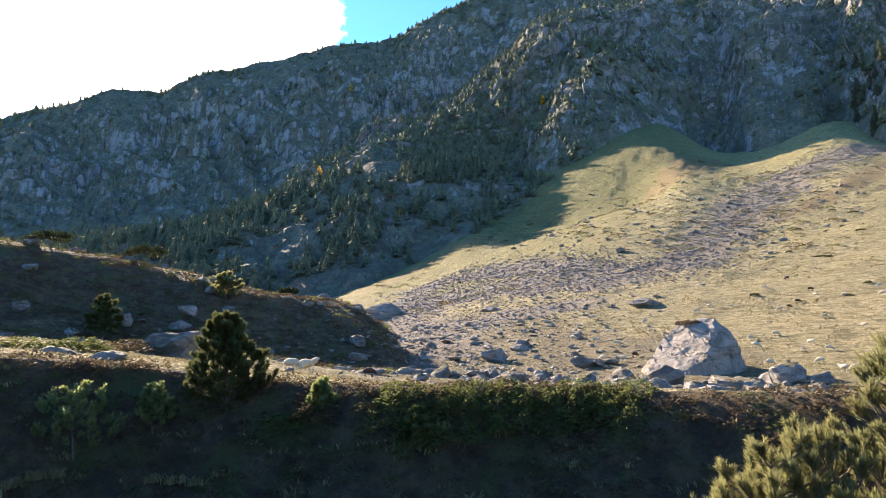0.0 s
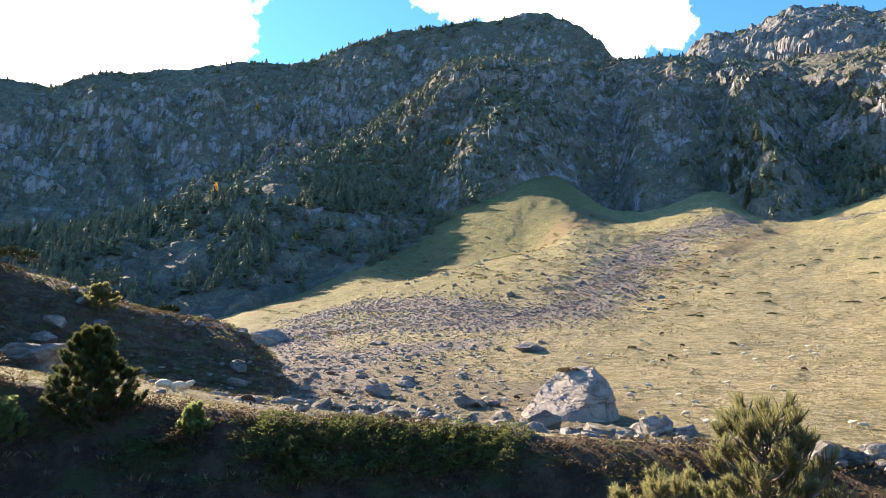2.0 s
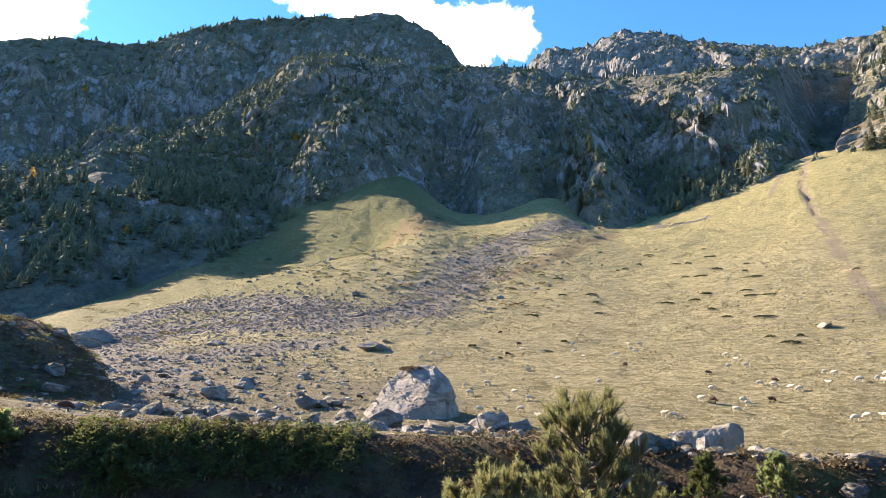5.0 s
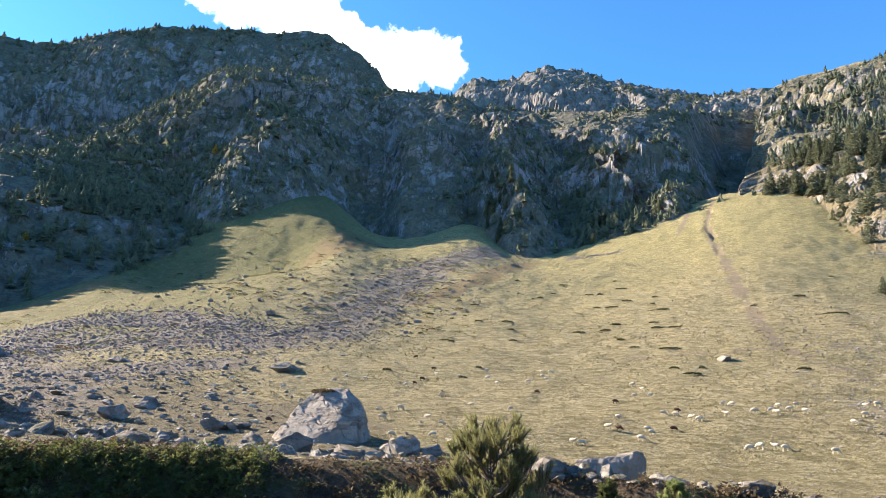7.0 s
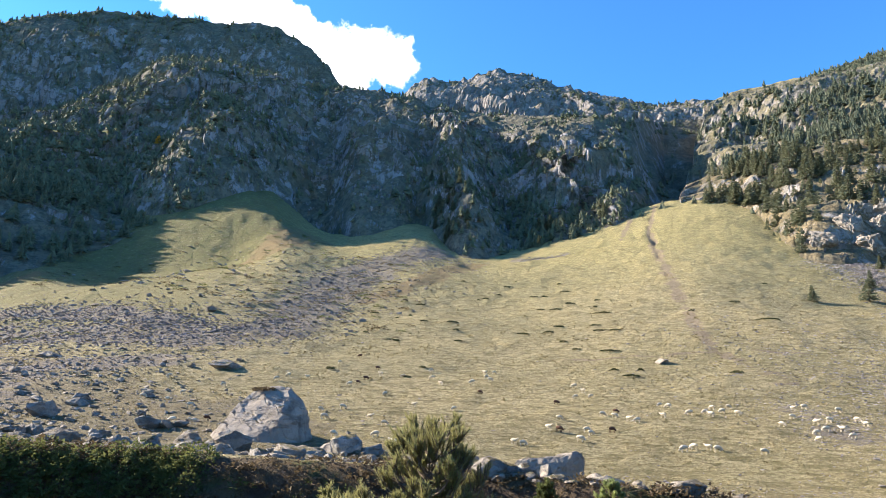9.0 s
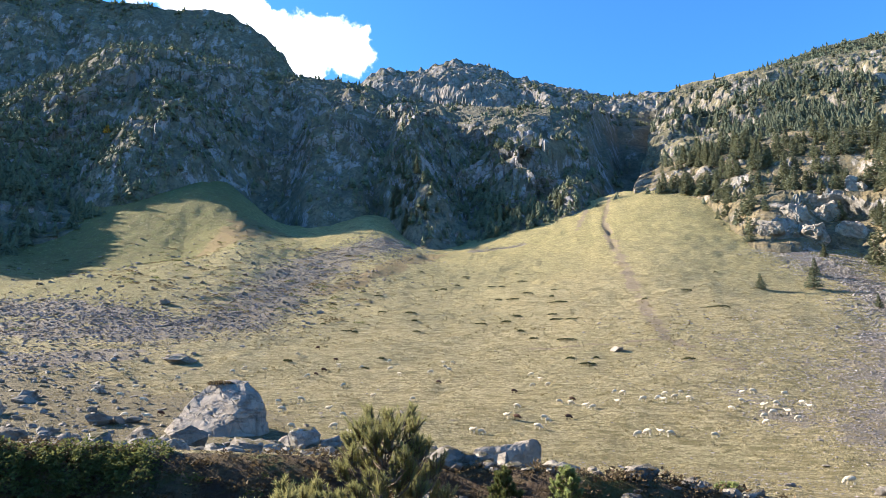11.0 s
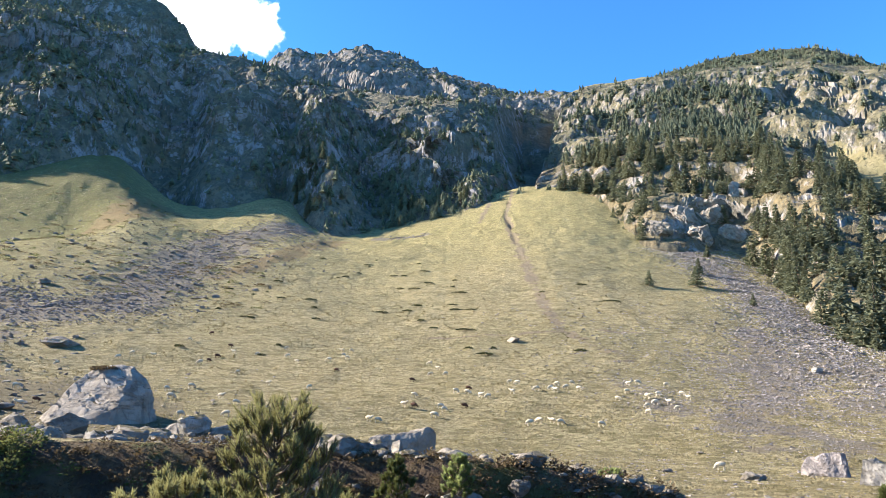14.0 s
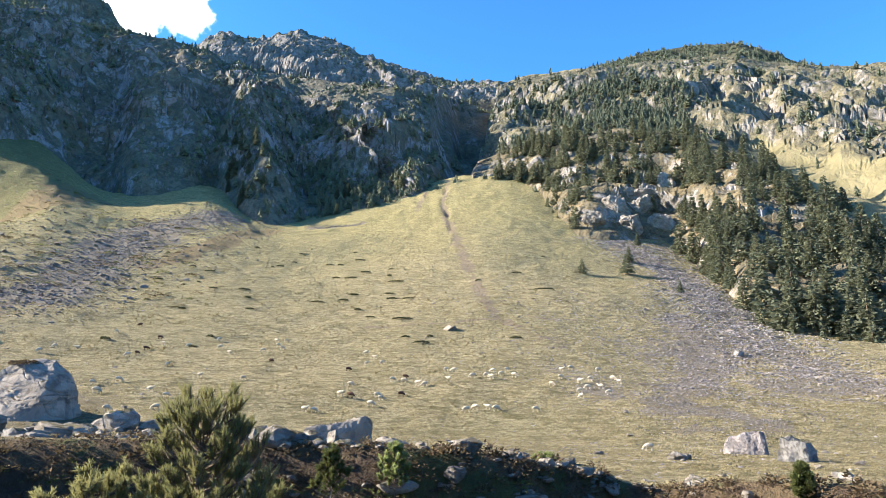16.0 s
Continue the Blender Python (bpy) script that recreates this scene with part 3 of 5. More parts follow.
brink = np.interp(ga, [b[0] for b in BANK], [b[2] for b in BANK])
SCREE = [(-9.0, 135, -1.0, 212, 9.0, 9.0), (-8.8, 73, -2.6, 175, 5.3, 15.4), (-2.6, 175, 5.0, 156, 15.4, 13.8), (5.0, 156, 12.9, 139, 13.8, 10.0), (12.9, 139, 18.3, 148, 10.0, 9.5), (18.3, 148, 22.0, 193, 9.5, 10.8), (22.0, 193, 25.7, 256, 10.8, 14.4), (25.7, 256, 29.5, 293, 14.4, 14.1), (29.5, 293, 31.8, 326, 14.1, 10.4), (-1.9, 216, 7.5, 181, 10.4, 7.2), (7.5, 181, 13.7, 144, 7.2, 5.8), (62.6, 277, 66.7, 234, 4.4, 8.4), (66.7, 234, 70.2, 182, 8.4, 7.3), (70.2, 182, 72.3, 135, 7.3, 7.5), (72.3, 135, 76.6, 116, 7.5, 7.4), (76.6, 116, 79.9, 104, 7.4, 7.5), (67.3, 158, 69.5, 118, 3.8, 5.7), (69.5, 118, 66.1, 77, 5.7, 4.3), (38.6, 320, 42.3, 318, 4.1, 2.5), (-5.4, 67, 1.4, 115, 4.8, 8.3), (1.4, 115, 9.4, 119, 8.3, 7.6)]
RUST = [(26.2, 198, 31.2, 240, 3.5, 4.8), (31.2, 240, 35.4, 305, 4.8, 4.9), (13.1, 269, 18.2, 297, 6.5, 9.5), (18.2, 297, 21.8, 365, 9.5, 8.8), (61.7, 274, 66.9, 318, 3.9, 5.6), (74.3, 172, 76.9, 173, 4.1, 5.5), (-6.8, 255, -1.2, 278, 2.0, 3.1), (-1.2, 278, 2.2, 304, 3.1, 3.4)]
BARE = [(49.6, 395, 49.1, 339, 1.6, 1.6), (49.1, 339, 49.4, 276, 1.6, 1.8), (49.7, 283, 51.0, 194, 2.3, 2.2), (51.0, 194, 53.2, 136, 2.2, 1.5), (53.2, 136, 58.4, 115, 1.5, 2.8), (47.9, 395, 46.9, 326, 1.6, 1.6), (41.0, 128, 49.5, 131, 1.0, 1.0), (49.5, 131, 60, 138, 1.0, 0.9)]
THIN = [(56.8, 98, 62.8, 83, 3.9, 4.6), (62.8, 83, 68.7, 64, 4.6, 2.6), (63.0, 128, 69.0, 92, 4.1, 4.4), (66.0, 125, 77.0, 95, 8.0, 7.0), (64.9, 95, 74.0, 66, 7.0, 6.0), (69.0, 92, 76.3, 78, 4.4, 3.1)]
set_mask(ground_mesh, "scree", np.maximum(strokes(SCREE) * 0.8, strokes(THIN) * 0.5))
set_mask(ground_mesh, "lush", np.maximum(smooth(150, 330, gr), 0.8 * (1 - smooth(-8, 4, ga)) * (gr < 60)))
# Upper pasture where the crags' shade is painted into the grass.
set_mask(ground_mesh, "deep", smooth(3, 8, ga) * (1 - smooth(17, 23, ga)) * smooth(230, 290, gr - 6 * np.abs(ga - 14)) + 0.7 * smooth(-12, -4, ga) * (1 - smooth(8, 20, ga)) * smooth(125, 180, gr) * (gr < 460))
set_mask(ground_mesh, "rust", strokes(RUST))
set_mask(ground_mesh, "bare", np.maximum(strokes(BARE) * 0.7, 1.5 * FURROW * smooth(230, 300, gr)))
# Boulder field of dark soil, strengthened to carry the knoll's shade as colour.
FIELD = strokes([(-9, 58, -2, 112, 13, 16), (-9, 48, 0, 50, 8, 8), (-8, 50, 8, 62, 18, 14), (-4, 85, 13, 76, 26, 12), (8, 50, 16, 50, 8, 6)])
set_mask(ground_mesh, "stony", 1.3 * FIELD)
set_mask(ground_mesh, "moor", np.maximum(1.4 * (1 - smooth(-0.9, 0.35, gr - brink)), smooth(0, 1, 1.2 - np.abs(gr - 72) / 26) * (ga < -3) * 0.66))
ground = tagged(new("ground", ground_mesh), "dry golden mountain pasture rising to crags, with stony gullies", "ground", kind="structure")

def main_start(a):
    return np.full(a.shape, 560.0), 560 * tan_deg(np.full(a.shape, 8.0))


def mid_start(a):
    r, z = pasture_foot(a)
    w = smooth(4.5, 11.5, a)
    top = 432 * tan_deg(keyed(FRONT, 1, a)) - 3
    return 432 + (r - 432) * w, top + (z - top) * w


mountain_main, MAIN_GRID = mountain("mountain_main", MAIN, np.linspace(-48, 34, 600), 120, main_start, 24, CRAG_MAIN, "high dark wooded mountain in shadow behind the crags", seed=2.0)
mountain_mid, MID_GRID = mountain("mountain_mid", MID, np.linspace(-20, 58, 900), 230, mid_start, 26, CRAG_MAIN, "craggy dark mountain side in shadow above the pasture", seed=5.0, bow=0.85, base=0.25, gully=True,
                                  ribs_at=[([(38.6, 22.6), (40.6, 21.4), (42.2, 20.6)], 10, 1.2), ([(43.0, 21.6), (44.1, 19.8), (45.6, 17.4), (47.0, 16.2)], 16, 1.5), ([(44.6, 18.6), (43.0, 17.2), (41.4, 16.2)], 10, 1.2), ([(8.5, 25.5), (4.2, 22.0), (0.0, 19.0)], 10, 2.4)])
mountain_front, FRONT_GRID = mountain("mountain_front", FRONT, np.linspace(-48, 11, 560), 90, pasture_foot, 9, CRAG_MAIN, "low wooded spur ending in a dark cliff over the pasture", seed=9.0, block=11.0, back=90.0, fall=0.3)


def peak_start(a):
    return np.full(a.shape, 820.0), 820 * tan_deg(np.full(a.shape, 19.0))


rocky_peak, PEAK_GRID = mountain("rocky_peak", PEAK, np.linspace(22, 58, 330), 90, peak_start, 22, CRAG_PEAK, "jagged bare rocky peak behind the wooded ridge", seed=7.0, jag=0.4)


def right_start(a):
    r, el = keyed(SPUR, 2, a), keyed(SPUR, 1, a)
    return r + 10, (r + 10) * tan_deg(el) - 14


def right_meadow(a, front):
    return smooth(71, 76, a) * (1 - smooth(0.16, 0.34, front)) + 0.7 * smooth(0.93, 1.0, front) * (a < 66)


mountain_right, RIGHT_GRID = mountain("mountain_right", RIGHT, np.linspace(51, 112, 540), 160, right_start, 16, CRAG_RIGHT, "sunlit rocky mountain side with scattered pines and dry turf", meadow=right_meadow, seed=12.0, edge=51.4)
BEHIND = [(54, 21, 1300), (59, 23.4, 1300), (62.5, 24.4, 1300), (66.6, 24.9, 1300), (70.5, 24.85, 1300), (73.5, 24.5, 1300), (75.5, 23.5, 1300), (77.5, 22.3, 1300), (84, 20, 1300)]


def behind_start(a):
    return np.full(a.shape, 980.0), 980 * tan_deg(np.full(a.shape, 19.0))


def spur_meadow(a, front):
    return 0.5 * smooth(66, 69, a) * (1 - smooth(0.08, 0.25, front))


far_ridge, BEHIND_GRID = mountain("far_ridge", BEHIND, np.linspace(54, 84, 200), 50, behind_start, 14, CRAG_FAR, "dark wooded ridge behind the sunlit mountain", seed=33.0)
wooded_spur, SPUR_GRID = mountain("wooded_spur", SPUR, np.linspace(51, 112, 480), 90, pasture_foot, 6, CRAG_SPUR, "pale rocky spur overgrown with pines beside the scree", meadow=spur_meadow, fall=0.35, back=60, seed=21.0, edge=51.2, base=0.12, block=6.0,
                                   ribs_at=[([(64.6, 15.6), (66.4, 14.6), (67.6, 14.0)], 16, 1.0), ([(60.6, 13.6), (62.6, 13.0), (64.0, 12.2)], 8, 0.8), ([(51.6, 17.0), (53.0, 19.0), (53.8, 21.0)], 14, 0.6)])


# ---- rocks ----
def rock_mesh(name, seed, material, hull=None, cuts=2, rough=0.12, flat=0.75, corners=18, grooves=0.16, bulge=0.12):
    """A weathered block about one metre across: the hull of a few corners, subdivided and worn."""
    rng = random.Random(seed)
    bm = bmesh.new()
    if hull is None:
        hull = []
        for _ in range(corners):
            v = Vector((rng.gauss(0, 1), rng.gauss(0, 1), rng.gauss(0, 1))).normalized()
            v *= rng.uniform(0.42, 0.56)
            hull.append((v.x, v.y * 0.85, v.z * flat))
    for p in hull:
        bm.verts.new(p)
    made = bmesh.ops.convex_hull(bm, input=bm.verts)
    loose = [v for v in bm.verts if not v.link_faces]
    bmesh.ops.delete(bm, geom=loose, context="VERTS")
    size = max(v.co.length for v in bm.verts)
    for k in range(cuts):
        bmesh.ops.subdivide_edges(bm, edges=bm.edges, cuts=1, use_grid_fill=True, smooth=bulge)
    bmesh.ops.triangulate(bm, faces=bm.faces)
    bm.normal_update()
    for v in bm.verts:
        p = v.co / size * 2.4 + Vector((seed, 0, 0))
        layer = p.z * 1.7 + p.x * 0.9 + 0.8 * noise.noise(p * 1.3)
        step = abs((layer % 1.0) - 0.5) * 2
        d = noise.noise(p * 1.1) * 0.9 - grooves * max(0.0, step - 0.8) / 0.2 + noise.noise(p * 9.0) * 0.12 + noise.noise(p * 3.5) * 0.25
        v.co += v.normal * (d - 0.1) * rough * size
    me = bpy.data.meshes.new(name)
    bm.to_mesh(me)
    bm.free()
    me.materials.append(material)
    return me


ROCK_SHAPES = [rock_mesh("rock", 3 + 7 * k, GRANITE if k % 3 else GRANITE_MOSSY, cuts=2, rough=0.10) for k in range(9)]
SLAB_SHAPES = [rock_mesh("rock_slab", 91 + 5 * k, GRANITE, cuts=2, flat=0.38) for k in range(4)]


def set_rock(az, r, width, height, k, label, group, shapes=None):
    pool = shapes or (SLAB_SHAPES if height < 0.42 * width else ROCK_SHAPES)
    me = pool[k % len(pool)]
    ob = new("rock", me)
    spot = ground_at(az, r)
    ob.location = spot + Vector((0, 0, height * (-0.02 if pool is SLAB_SHAPES else 0.25)))
    ob.rotation_euler = (0.15 * math.sin(k * 2.3), 0.15 * math.cos(k * 1.7), -radians(az) + 1.1 * math.sin(k * 3.1))
    tall = 0.72 if pool is not SLAB_SHAPES else 0.38
    ob.scale = (width * 1.1, width * 0.85, height * 1.1 / tall)
    return tagged(ob, label, "rock", group)


ROCKS_FIELD = [(-4.5, 164.2, 11.8, 4.5), (-5.2, 156.4, 4.5, 2.3), (-21.2, 30.6, 2.5, 1.25), (3.7, 74.2, 2.6, 2.1), (6.0, 82.2, 3.0, 1.2), (-3.4, 55.5, 2.7, 1.1), (-6.5, 45.8, 2.2, 0.7), (2.0, 64.0, 4.6, 0.8), (4.9, 52.7, 2.6, 1.1), (-2.3, 45.0, 1.1, 0.6), (-1.4, 56.8, 1.8, 0.9), (10.7, 70.2, 2.8, 1.2), (13.8, 47.2, 2.2, 1.1), (7.4, 63.6, 2.0, 0.8), (8.7, 60.9, 1.7, 0.7), (15.8, 114.0, 6.8, 1.6), (3.7, 127.4, 5.1, 1.4), (-25.6, 23.3, 1.3, 0.4), (-28.8, 24.0, 1.2, 0.4)]
ROCKS_BOULDER = [(24.5, 60.4, 5.1, 1.7), (27.0, 58.5, 2.8, 1.2), (17.0, 42.0, 2.7, 0.9), (14.6, 45.4, 2.3, 1.0), (23.2, 40.2, 2.3, 0.5), (20.1, 42.0, 1.4, 0.9), (21.9, 50.1, 2.4, 0.6), (25.4, 42.0, 1.6, 0.5), (13.0, 42.0, 1.3, 0.7), (16.8, 50, 3.4, 1.7), (18.9, 35, 2.0, 1.3), (22.3, 52, 4.2, 1.3), (13.6, 55, 2.6, 1.5), (25.0, 57, 3.6, 2.1), (20.9, 46, 2.6, 1.3), (26.8, 50, 2.4, 1.0)]
ROCKS_EAST = [(44.7, 43.4, 2.2, 0.9), (34.8, 38.2, 1.9, 1.3), (38.0, 17.1, 0.8, 0.4), (48.7, 31.0, 1.5, 0.3), (68.1, 21.1, 0.8, 0.4), (71.5, 124.4, 2.2, 1.2), (49.5, 124.7, 3.0, 1.3), (14.2, 171.3, 3.3, 1.6), (16.0, 116.1, 6.5, 1.3)]
for k, row in enumerate(ROCKS_FIELD):
    set_rock(*row, k, "grey granite rock lying in the stony pasture", "rocks of the boulder field")
for k, row in enumerate(ROCKS_BOULDER):
    set_rock(*row, k + 20, "grey granite slab lying round the great boulder", "slabs round the boulder")
for k, row in enumerate(ROCKS_EAST):
    set_rock(*row, k + 40, "pale granite block on the edge of the pasture", "blocks along the brink")

def leaf_clump(name, seed, count, spread, leaf, material, dome=0.8, lift=0.0):
    """Many small upturned leaves over an uneven low dome about one metre across."""
    rg = np.random.default_rng(seed)
    a = rg.uniform(0, 6.2832, count)
    q = np.sqrt(rg.random(count)) * 0.5 * (1 + 0.35 * np.sin(3 * a + seed) * rg.random(count))
    top = dome * np.sqrt(np.clip(1 - (q / 0.56) ** 2, 0.02, 1)) * (0.75 + 0.25 * np.sin(9 * q + 5 * a))
    z = top * (1 - 0.55 * rg.random(count) ** 2) + lift
    c = np.stack([q * np.cos(a) * spread[0], q * np.sin(a) * spread[1], z * spread[2]], 1)
    out = np.stack([np.cos(a), np.sin(a), rg.uniform(0.3, 1.6, count)], 1) + rg.normal(0, 0.5, (count, 3))
    out /= np.linalg.norm(out, axis=1)[:, None]
    side = np.cross(out, rg.normal(0, 1, (count, 3)))
    side /= np.linalg.norm(side, axis=1)[:, None]
    size = leaf * rg.uniform(0.6, 1.4, (count, 1))
    verts = np.stack([c - side * size * 0.35, c + side * size * 0.35, c + out * size + side * size * 0.12, c + out * size - side * size * 0.12], 1).reshape(-1, 3)
    return mesh_from(name, verts, np.arange(count * 4).reshape(-1, 4), material, False)


# the great boulder: long sloping face, blunt top, steep dark end
BOULDER = [(-4.8, 0.6, -0.6), (-3.4, 0.3, 1.2), (-2.4, 0.6, 2.35), (-1.4, 0.9, 3.4), (-0.5, 1.2, 4.1), (1.0, 1.3, 4.4), (2.4, 0.9, 4.3), (3.5, 0.6, 3.3), (4.3, 0.4, 1.5), (4.7, 0.3, -0.6),
           (-3.6, -1.7, -0.6), (-1.4, -2.7, -0.6), (1.4, -3.5, -0.6), (3.6, -1.6, -0.6), (1.6, -3.1, 1.0), (2.5, -1.5, 2.7), (3.5, -1.3, 1.7), (0.6, 0.2, 3.8), (2.2, -0.2, 4.0), (-3.0, 3.0, -0.6), (3.5, 3.0, -0.6), (1.0, 3.2, 3.0)]
boulder = new("boulder", rock_mesh("boulder", 5, BOULDER_STONE, BOULDER, 5, 0.05, grooves=0.3, bulge=0.0))
boulder.location = ground_at(18.6, 65.5) + Vector((0, 0, 0.1))
boulder.rotation_euler = (0, 0, -radians(18.6 + 4))
boulder.scale = (0.98, 1, 1.0)
tagged(boulder, "huge pale grey granite boulder with a mossy top in the pasture", "boulder")

# moss and turf on the boulder's top
moss = new("moss_cushion", leaf_clump("moss_cushion", 8, 1500, (3.4, 1.8, 0.9), 0.13, HEATH_GREEN, 0.45))
moss.location = boulder.location + Vector((0.9, 0.7, 3.8))
moss.rotation_euler = (0, 0.03, -radians(22))
tagged(moss, "brown moss and heath growing on top of the boulder", "moss")

rng = np.random.default_rng(4)


LOOSE = []


def scatter(count, area, shapes, low, high, label, group, category="rock", power=2.2, joined=False):
    """Loose stones as things of their own, in stretches of (azimuth, azimuth, distance, distance)."""
    for k in range(count):
        a0, a1, r0, r1 = area[k % len(area)]
        az, r = rng.uniform(a0, a1), rng.uniform(r0, r1)
        size = low + (high - low) * rng.random() ** power
        if joined:
            spot = ground_at(az, r)
            LOOSE.append((spot.x, spot.y, spot.z + size * 0.12, rng.uniform(0, 6.28), size * rng.uniform(0.8, 1.3), size, size * rng.uniform(0.6, 1.0), rng.uniform(-0.3, 0.3)))
            continue
        ob = new("rock", shapes[int(rng.integers(len(shapes)))])
        ob.location = ground_at(az, r) + Vector((0, 0, size * 0.12))
        ob.rotation_euler = rng.uniform(-0.4, 0.4), rng.uniform(-0.4, 0.4), rng.uniform(0, 6.28)
        ob.scale = size * rng.uniform(0.8, 1.3), size, size * rng.uniform(0.6, 1.0)
        tagged(ob, label, category, group)


scatter(120, [(-8, 14, 45, 95), (-7, 6, 60, 120), (6, 16, 24, 70), (-9, 10, 50, 75)], ROCK_SHAPES + SLAB_SHAPES, 0.4, 2.0, "grey granite rock scattered over the thin turf", "rocks of the boulder field")
scatter(60, [(13, 29, 22, 60), (24, 30, 30, 62)], ROCK_SHAPES + SLAB_SHAPES, 0.25, 1.3, "small grey stone at the foot of the boulder", "slabs round the boulder", joined=True)
scatter(60, [(33, 50, 17, 26), (66, 80, 25, 60), (58, 70, 40, 90)], ROCK_SHAPES + SLAB_SHAPES, 0.2, 1.1, "pale stone lying on the short grass", "blocks along the brink", joined=True)
scatter(26, [(-33, -6, 56, 80)], ROCK_SHAPES[::3], 0.8, 2.8, "dark rock breaking through the turf of the knoll", "rocks of the knoll")


scatter(130, [(13, 31, 18.8, 27), (20, 31, 34, 60), (33, 39, 16.8, 21), (42, 50, 17.6, 22), (14, 24, 44, 56)], ROCK_SHAPES + SLAB_SHAPES, 0.3, 1.25, "grey granite rock piled along the brink of the bank", "rocks along the brink", power=1.8)

# two great slabs of their own shape: a long flat-topped one on the brink, and a pair with turf on them in the pasture
LONG_SLAB = [(-1.6, -0.5, -0.3), (1.55, -0.6, -0.3), (1.6, 1.2, -0.3), (-1.5, 1.2, -0.3), (-1.45, -0.35, 0.55), (-1.05, -0.3, 0.95), (-0.2, -0.4, 1.1), (0.6, -0.4, 1.12), (1.15, -0.35, 1.28), (1.45, -0.2, 1.1),
             (-0.9, 0.7, 0.95), (0.2, 0.9, 1.1), (1.3, 0.9, 1.2), (0.1, -0.85, 0.2), (-0.9, -0.75, 0.1)]
for az, r, scale, turn, material, label in ((40.7, 28.5, (1.0, 1.0, 1.0), 6, BOULDER_STONE, "long flat-topped granite slab on the brink of the bank"),
                                           (71.5, 50.5, (0.82, 0.9, 1.1), -8, SCREE_STONE, "broad pale boulder with turf on it in the pasture"),
                                           (75.0, 46.0, (0.58, 0.9, 1.1), 165, GRANITE_MOSSY, "dark grey weathered boulder in the pasture")):
    ob = new("boulder", rock_mesh("boulder", 60 + int(az), material, LONG_SLAB, 4, 0.09, bulge=0.02))
    ob.location = ground_at(az, r)
    ob.rotation_euler = (0, 0, radians(turn - az))
    ob.scale = scale
    tagged(ob, label, "boulder")

# a knob of bare rock at the foot of the crags
PERCHES = []
for az, r, scale, seed, pines in ((33.9, 360, (34, 18, 22), 4, 17), (35.3, 344, (15, 10, 13), 9, 0), (41.4, 374, (24, 12, 12), 14, 13), (46.2, 384, (14, 10, 9), 24, 3)):
    ob = new("rock_outcrop", rock_mesh("rock_outcrop", seed, CRAG_PEAK, cuts=4, rough=0.16, corners=14, bulge=0.02))
    ob.location = ground_at(az, r) + Vector((0, 0, 0.16 * scale[2]))
    ob.rotation_euler = (0, 0, radians(-az))
    ob.scale = scale
    tagged(ob, "grey rock outcrop at the upper edge of the pasture", "rock", "rock outcrops")
    place_of = Matrix.LocRotScale(ob.location, ob.rotation_euler, ob.scale)
    tops = [place_of @ v.co for v in ob.data.vertices if v.normal.z > 0.35 and v.co.z > 0.05]
    PERCHES += random.Random(seed).sample(tops, pines)

# bare cliffs standing proud of the wooded side above the talus
for az, el, scale, seed in ((67.0, 14.7, (17, 15, 34), 31), (65.2, 13.9, (13, 13, 22), 33), (63.0, 13.8, (15, 15, 22), 36), (64.2, 12.4, (16, 15, 15), 41), (66.6, 12.3, (16, 15, 16), 44), (61.4, 13.0, (11, 10, 12), 47)):
    _, _, mx, my, mz = SPUR_GRID
    near = np.argmin((np.degrees(np.arctan2(mx, my)) - az) ** 2 + (np.degrees(np.arctan2(mz - EYE, np.hypot(mx, my))) - el) ** 2)
    ob = new("rock_outcrop", rock_mesh("rock_outcrop", seed, CLIFF_STONE, cuts=4, rough=0.17, corners=16, grooves=0.5, bulge=0.02))
    ob.location = (mx.flat[near] - 0.34 * scale[0] * math.sin(radians(az)), my.flat[near] - 0.34 * scale[0] * math.cos(radians(az)), mz.flat[near] - 0.22 * scale[2])
    ob.rotation_euler = (0.1, 0.05, radians(-az))
    ob.scale = scale
    tagged(ob, "pale sunlit rock cliff among pines above the talus", "rock", "rock outcrops")


def gather(name, shapes, places, material, label, category):
    """Many small pieces joined into one object: places are rows of x, y, z, turn, width, depth, height, tilt."""
    verts, faces, base = [], [], 0
    forms = []
    for me in shapes:
        co = np.empty(len(me.vertices) * 3, dtype=np.float32)
        me.vertices.foreach_get("co", co)
        me.calc_loop_triangles()
        tri = np.empty(len(me.loop_triangles) * 3, dtype=np.int32)
        me.loop_triangles.foreach_get("vertices", tri)
        forms.append((co.reshape(-1, 3), tri.reshape(-1, 3)))
    for k, (x, y, z, turn, w, d, h, tilt) in enumerate(places):
        co, tri = forms[k % len(forms)]
        c, s = math.cos(turn), math.sin(turn)
        q = co * (w, d, h)
        q = np.stack([q[:, 0] * c - q[:, 1] * s + q[:, 2] * tilt, q[:, 0] * s + q[:, 1] * c, q[:, 2]], 1) + (x, y, z)
        verts.append(q)
        faces.append(tri + base)
        base += len(co)
    me = mesh_from(name, np.concatenate(verts), np.concatenate(faces), material, False)
    return tagged(new(name, me), label, category, kind="stuff")


gather("loose_stones", ROCK_SHAPES + SLAB_SHAPES, LOOSE, GRANITE, "small grey stones scattered round the boulders", "stones")


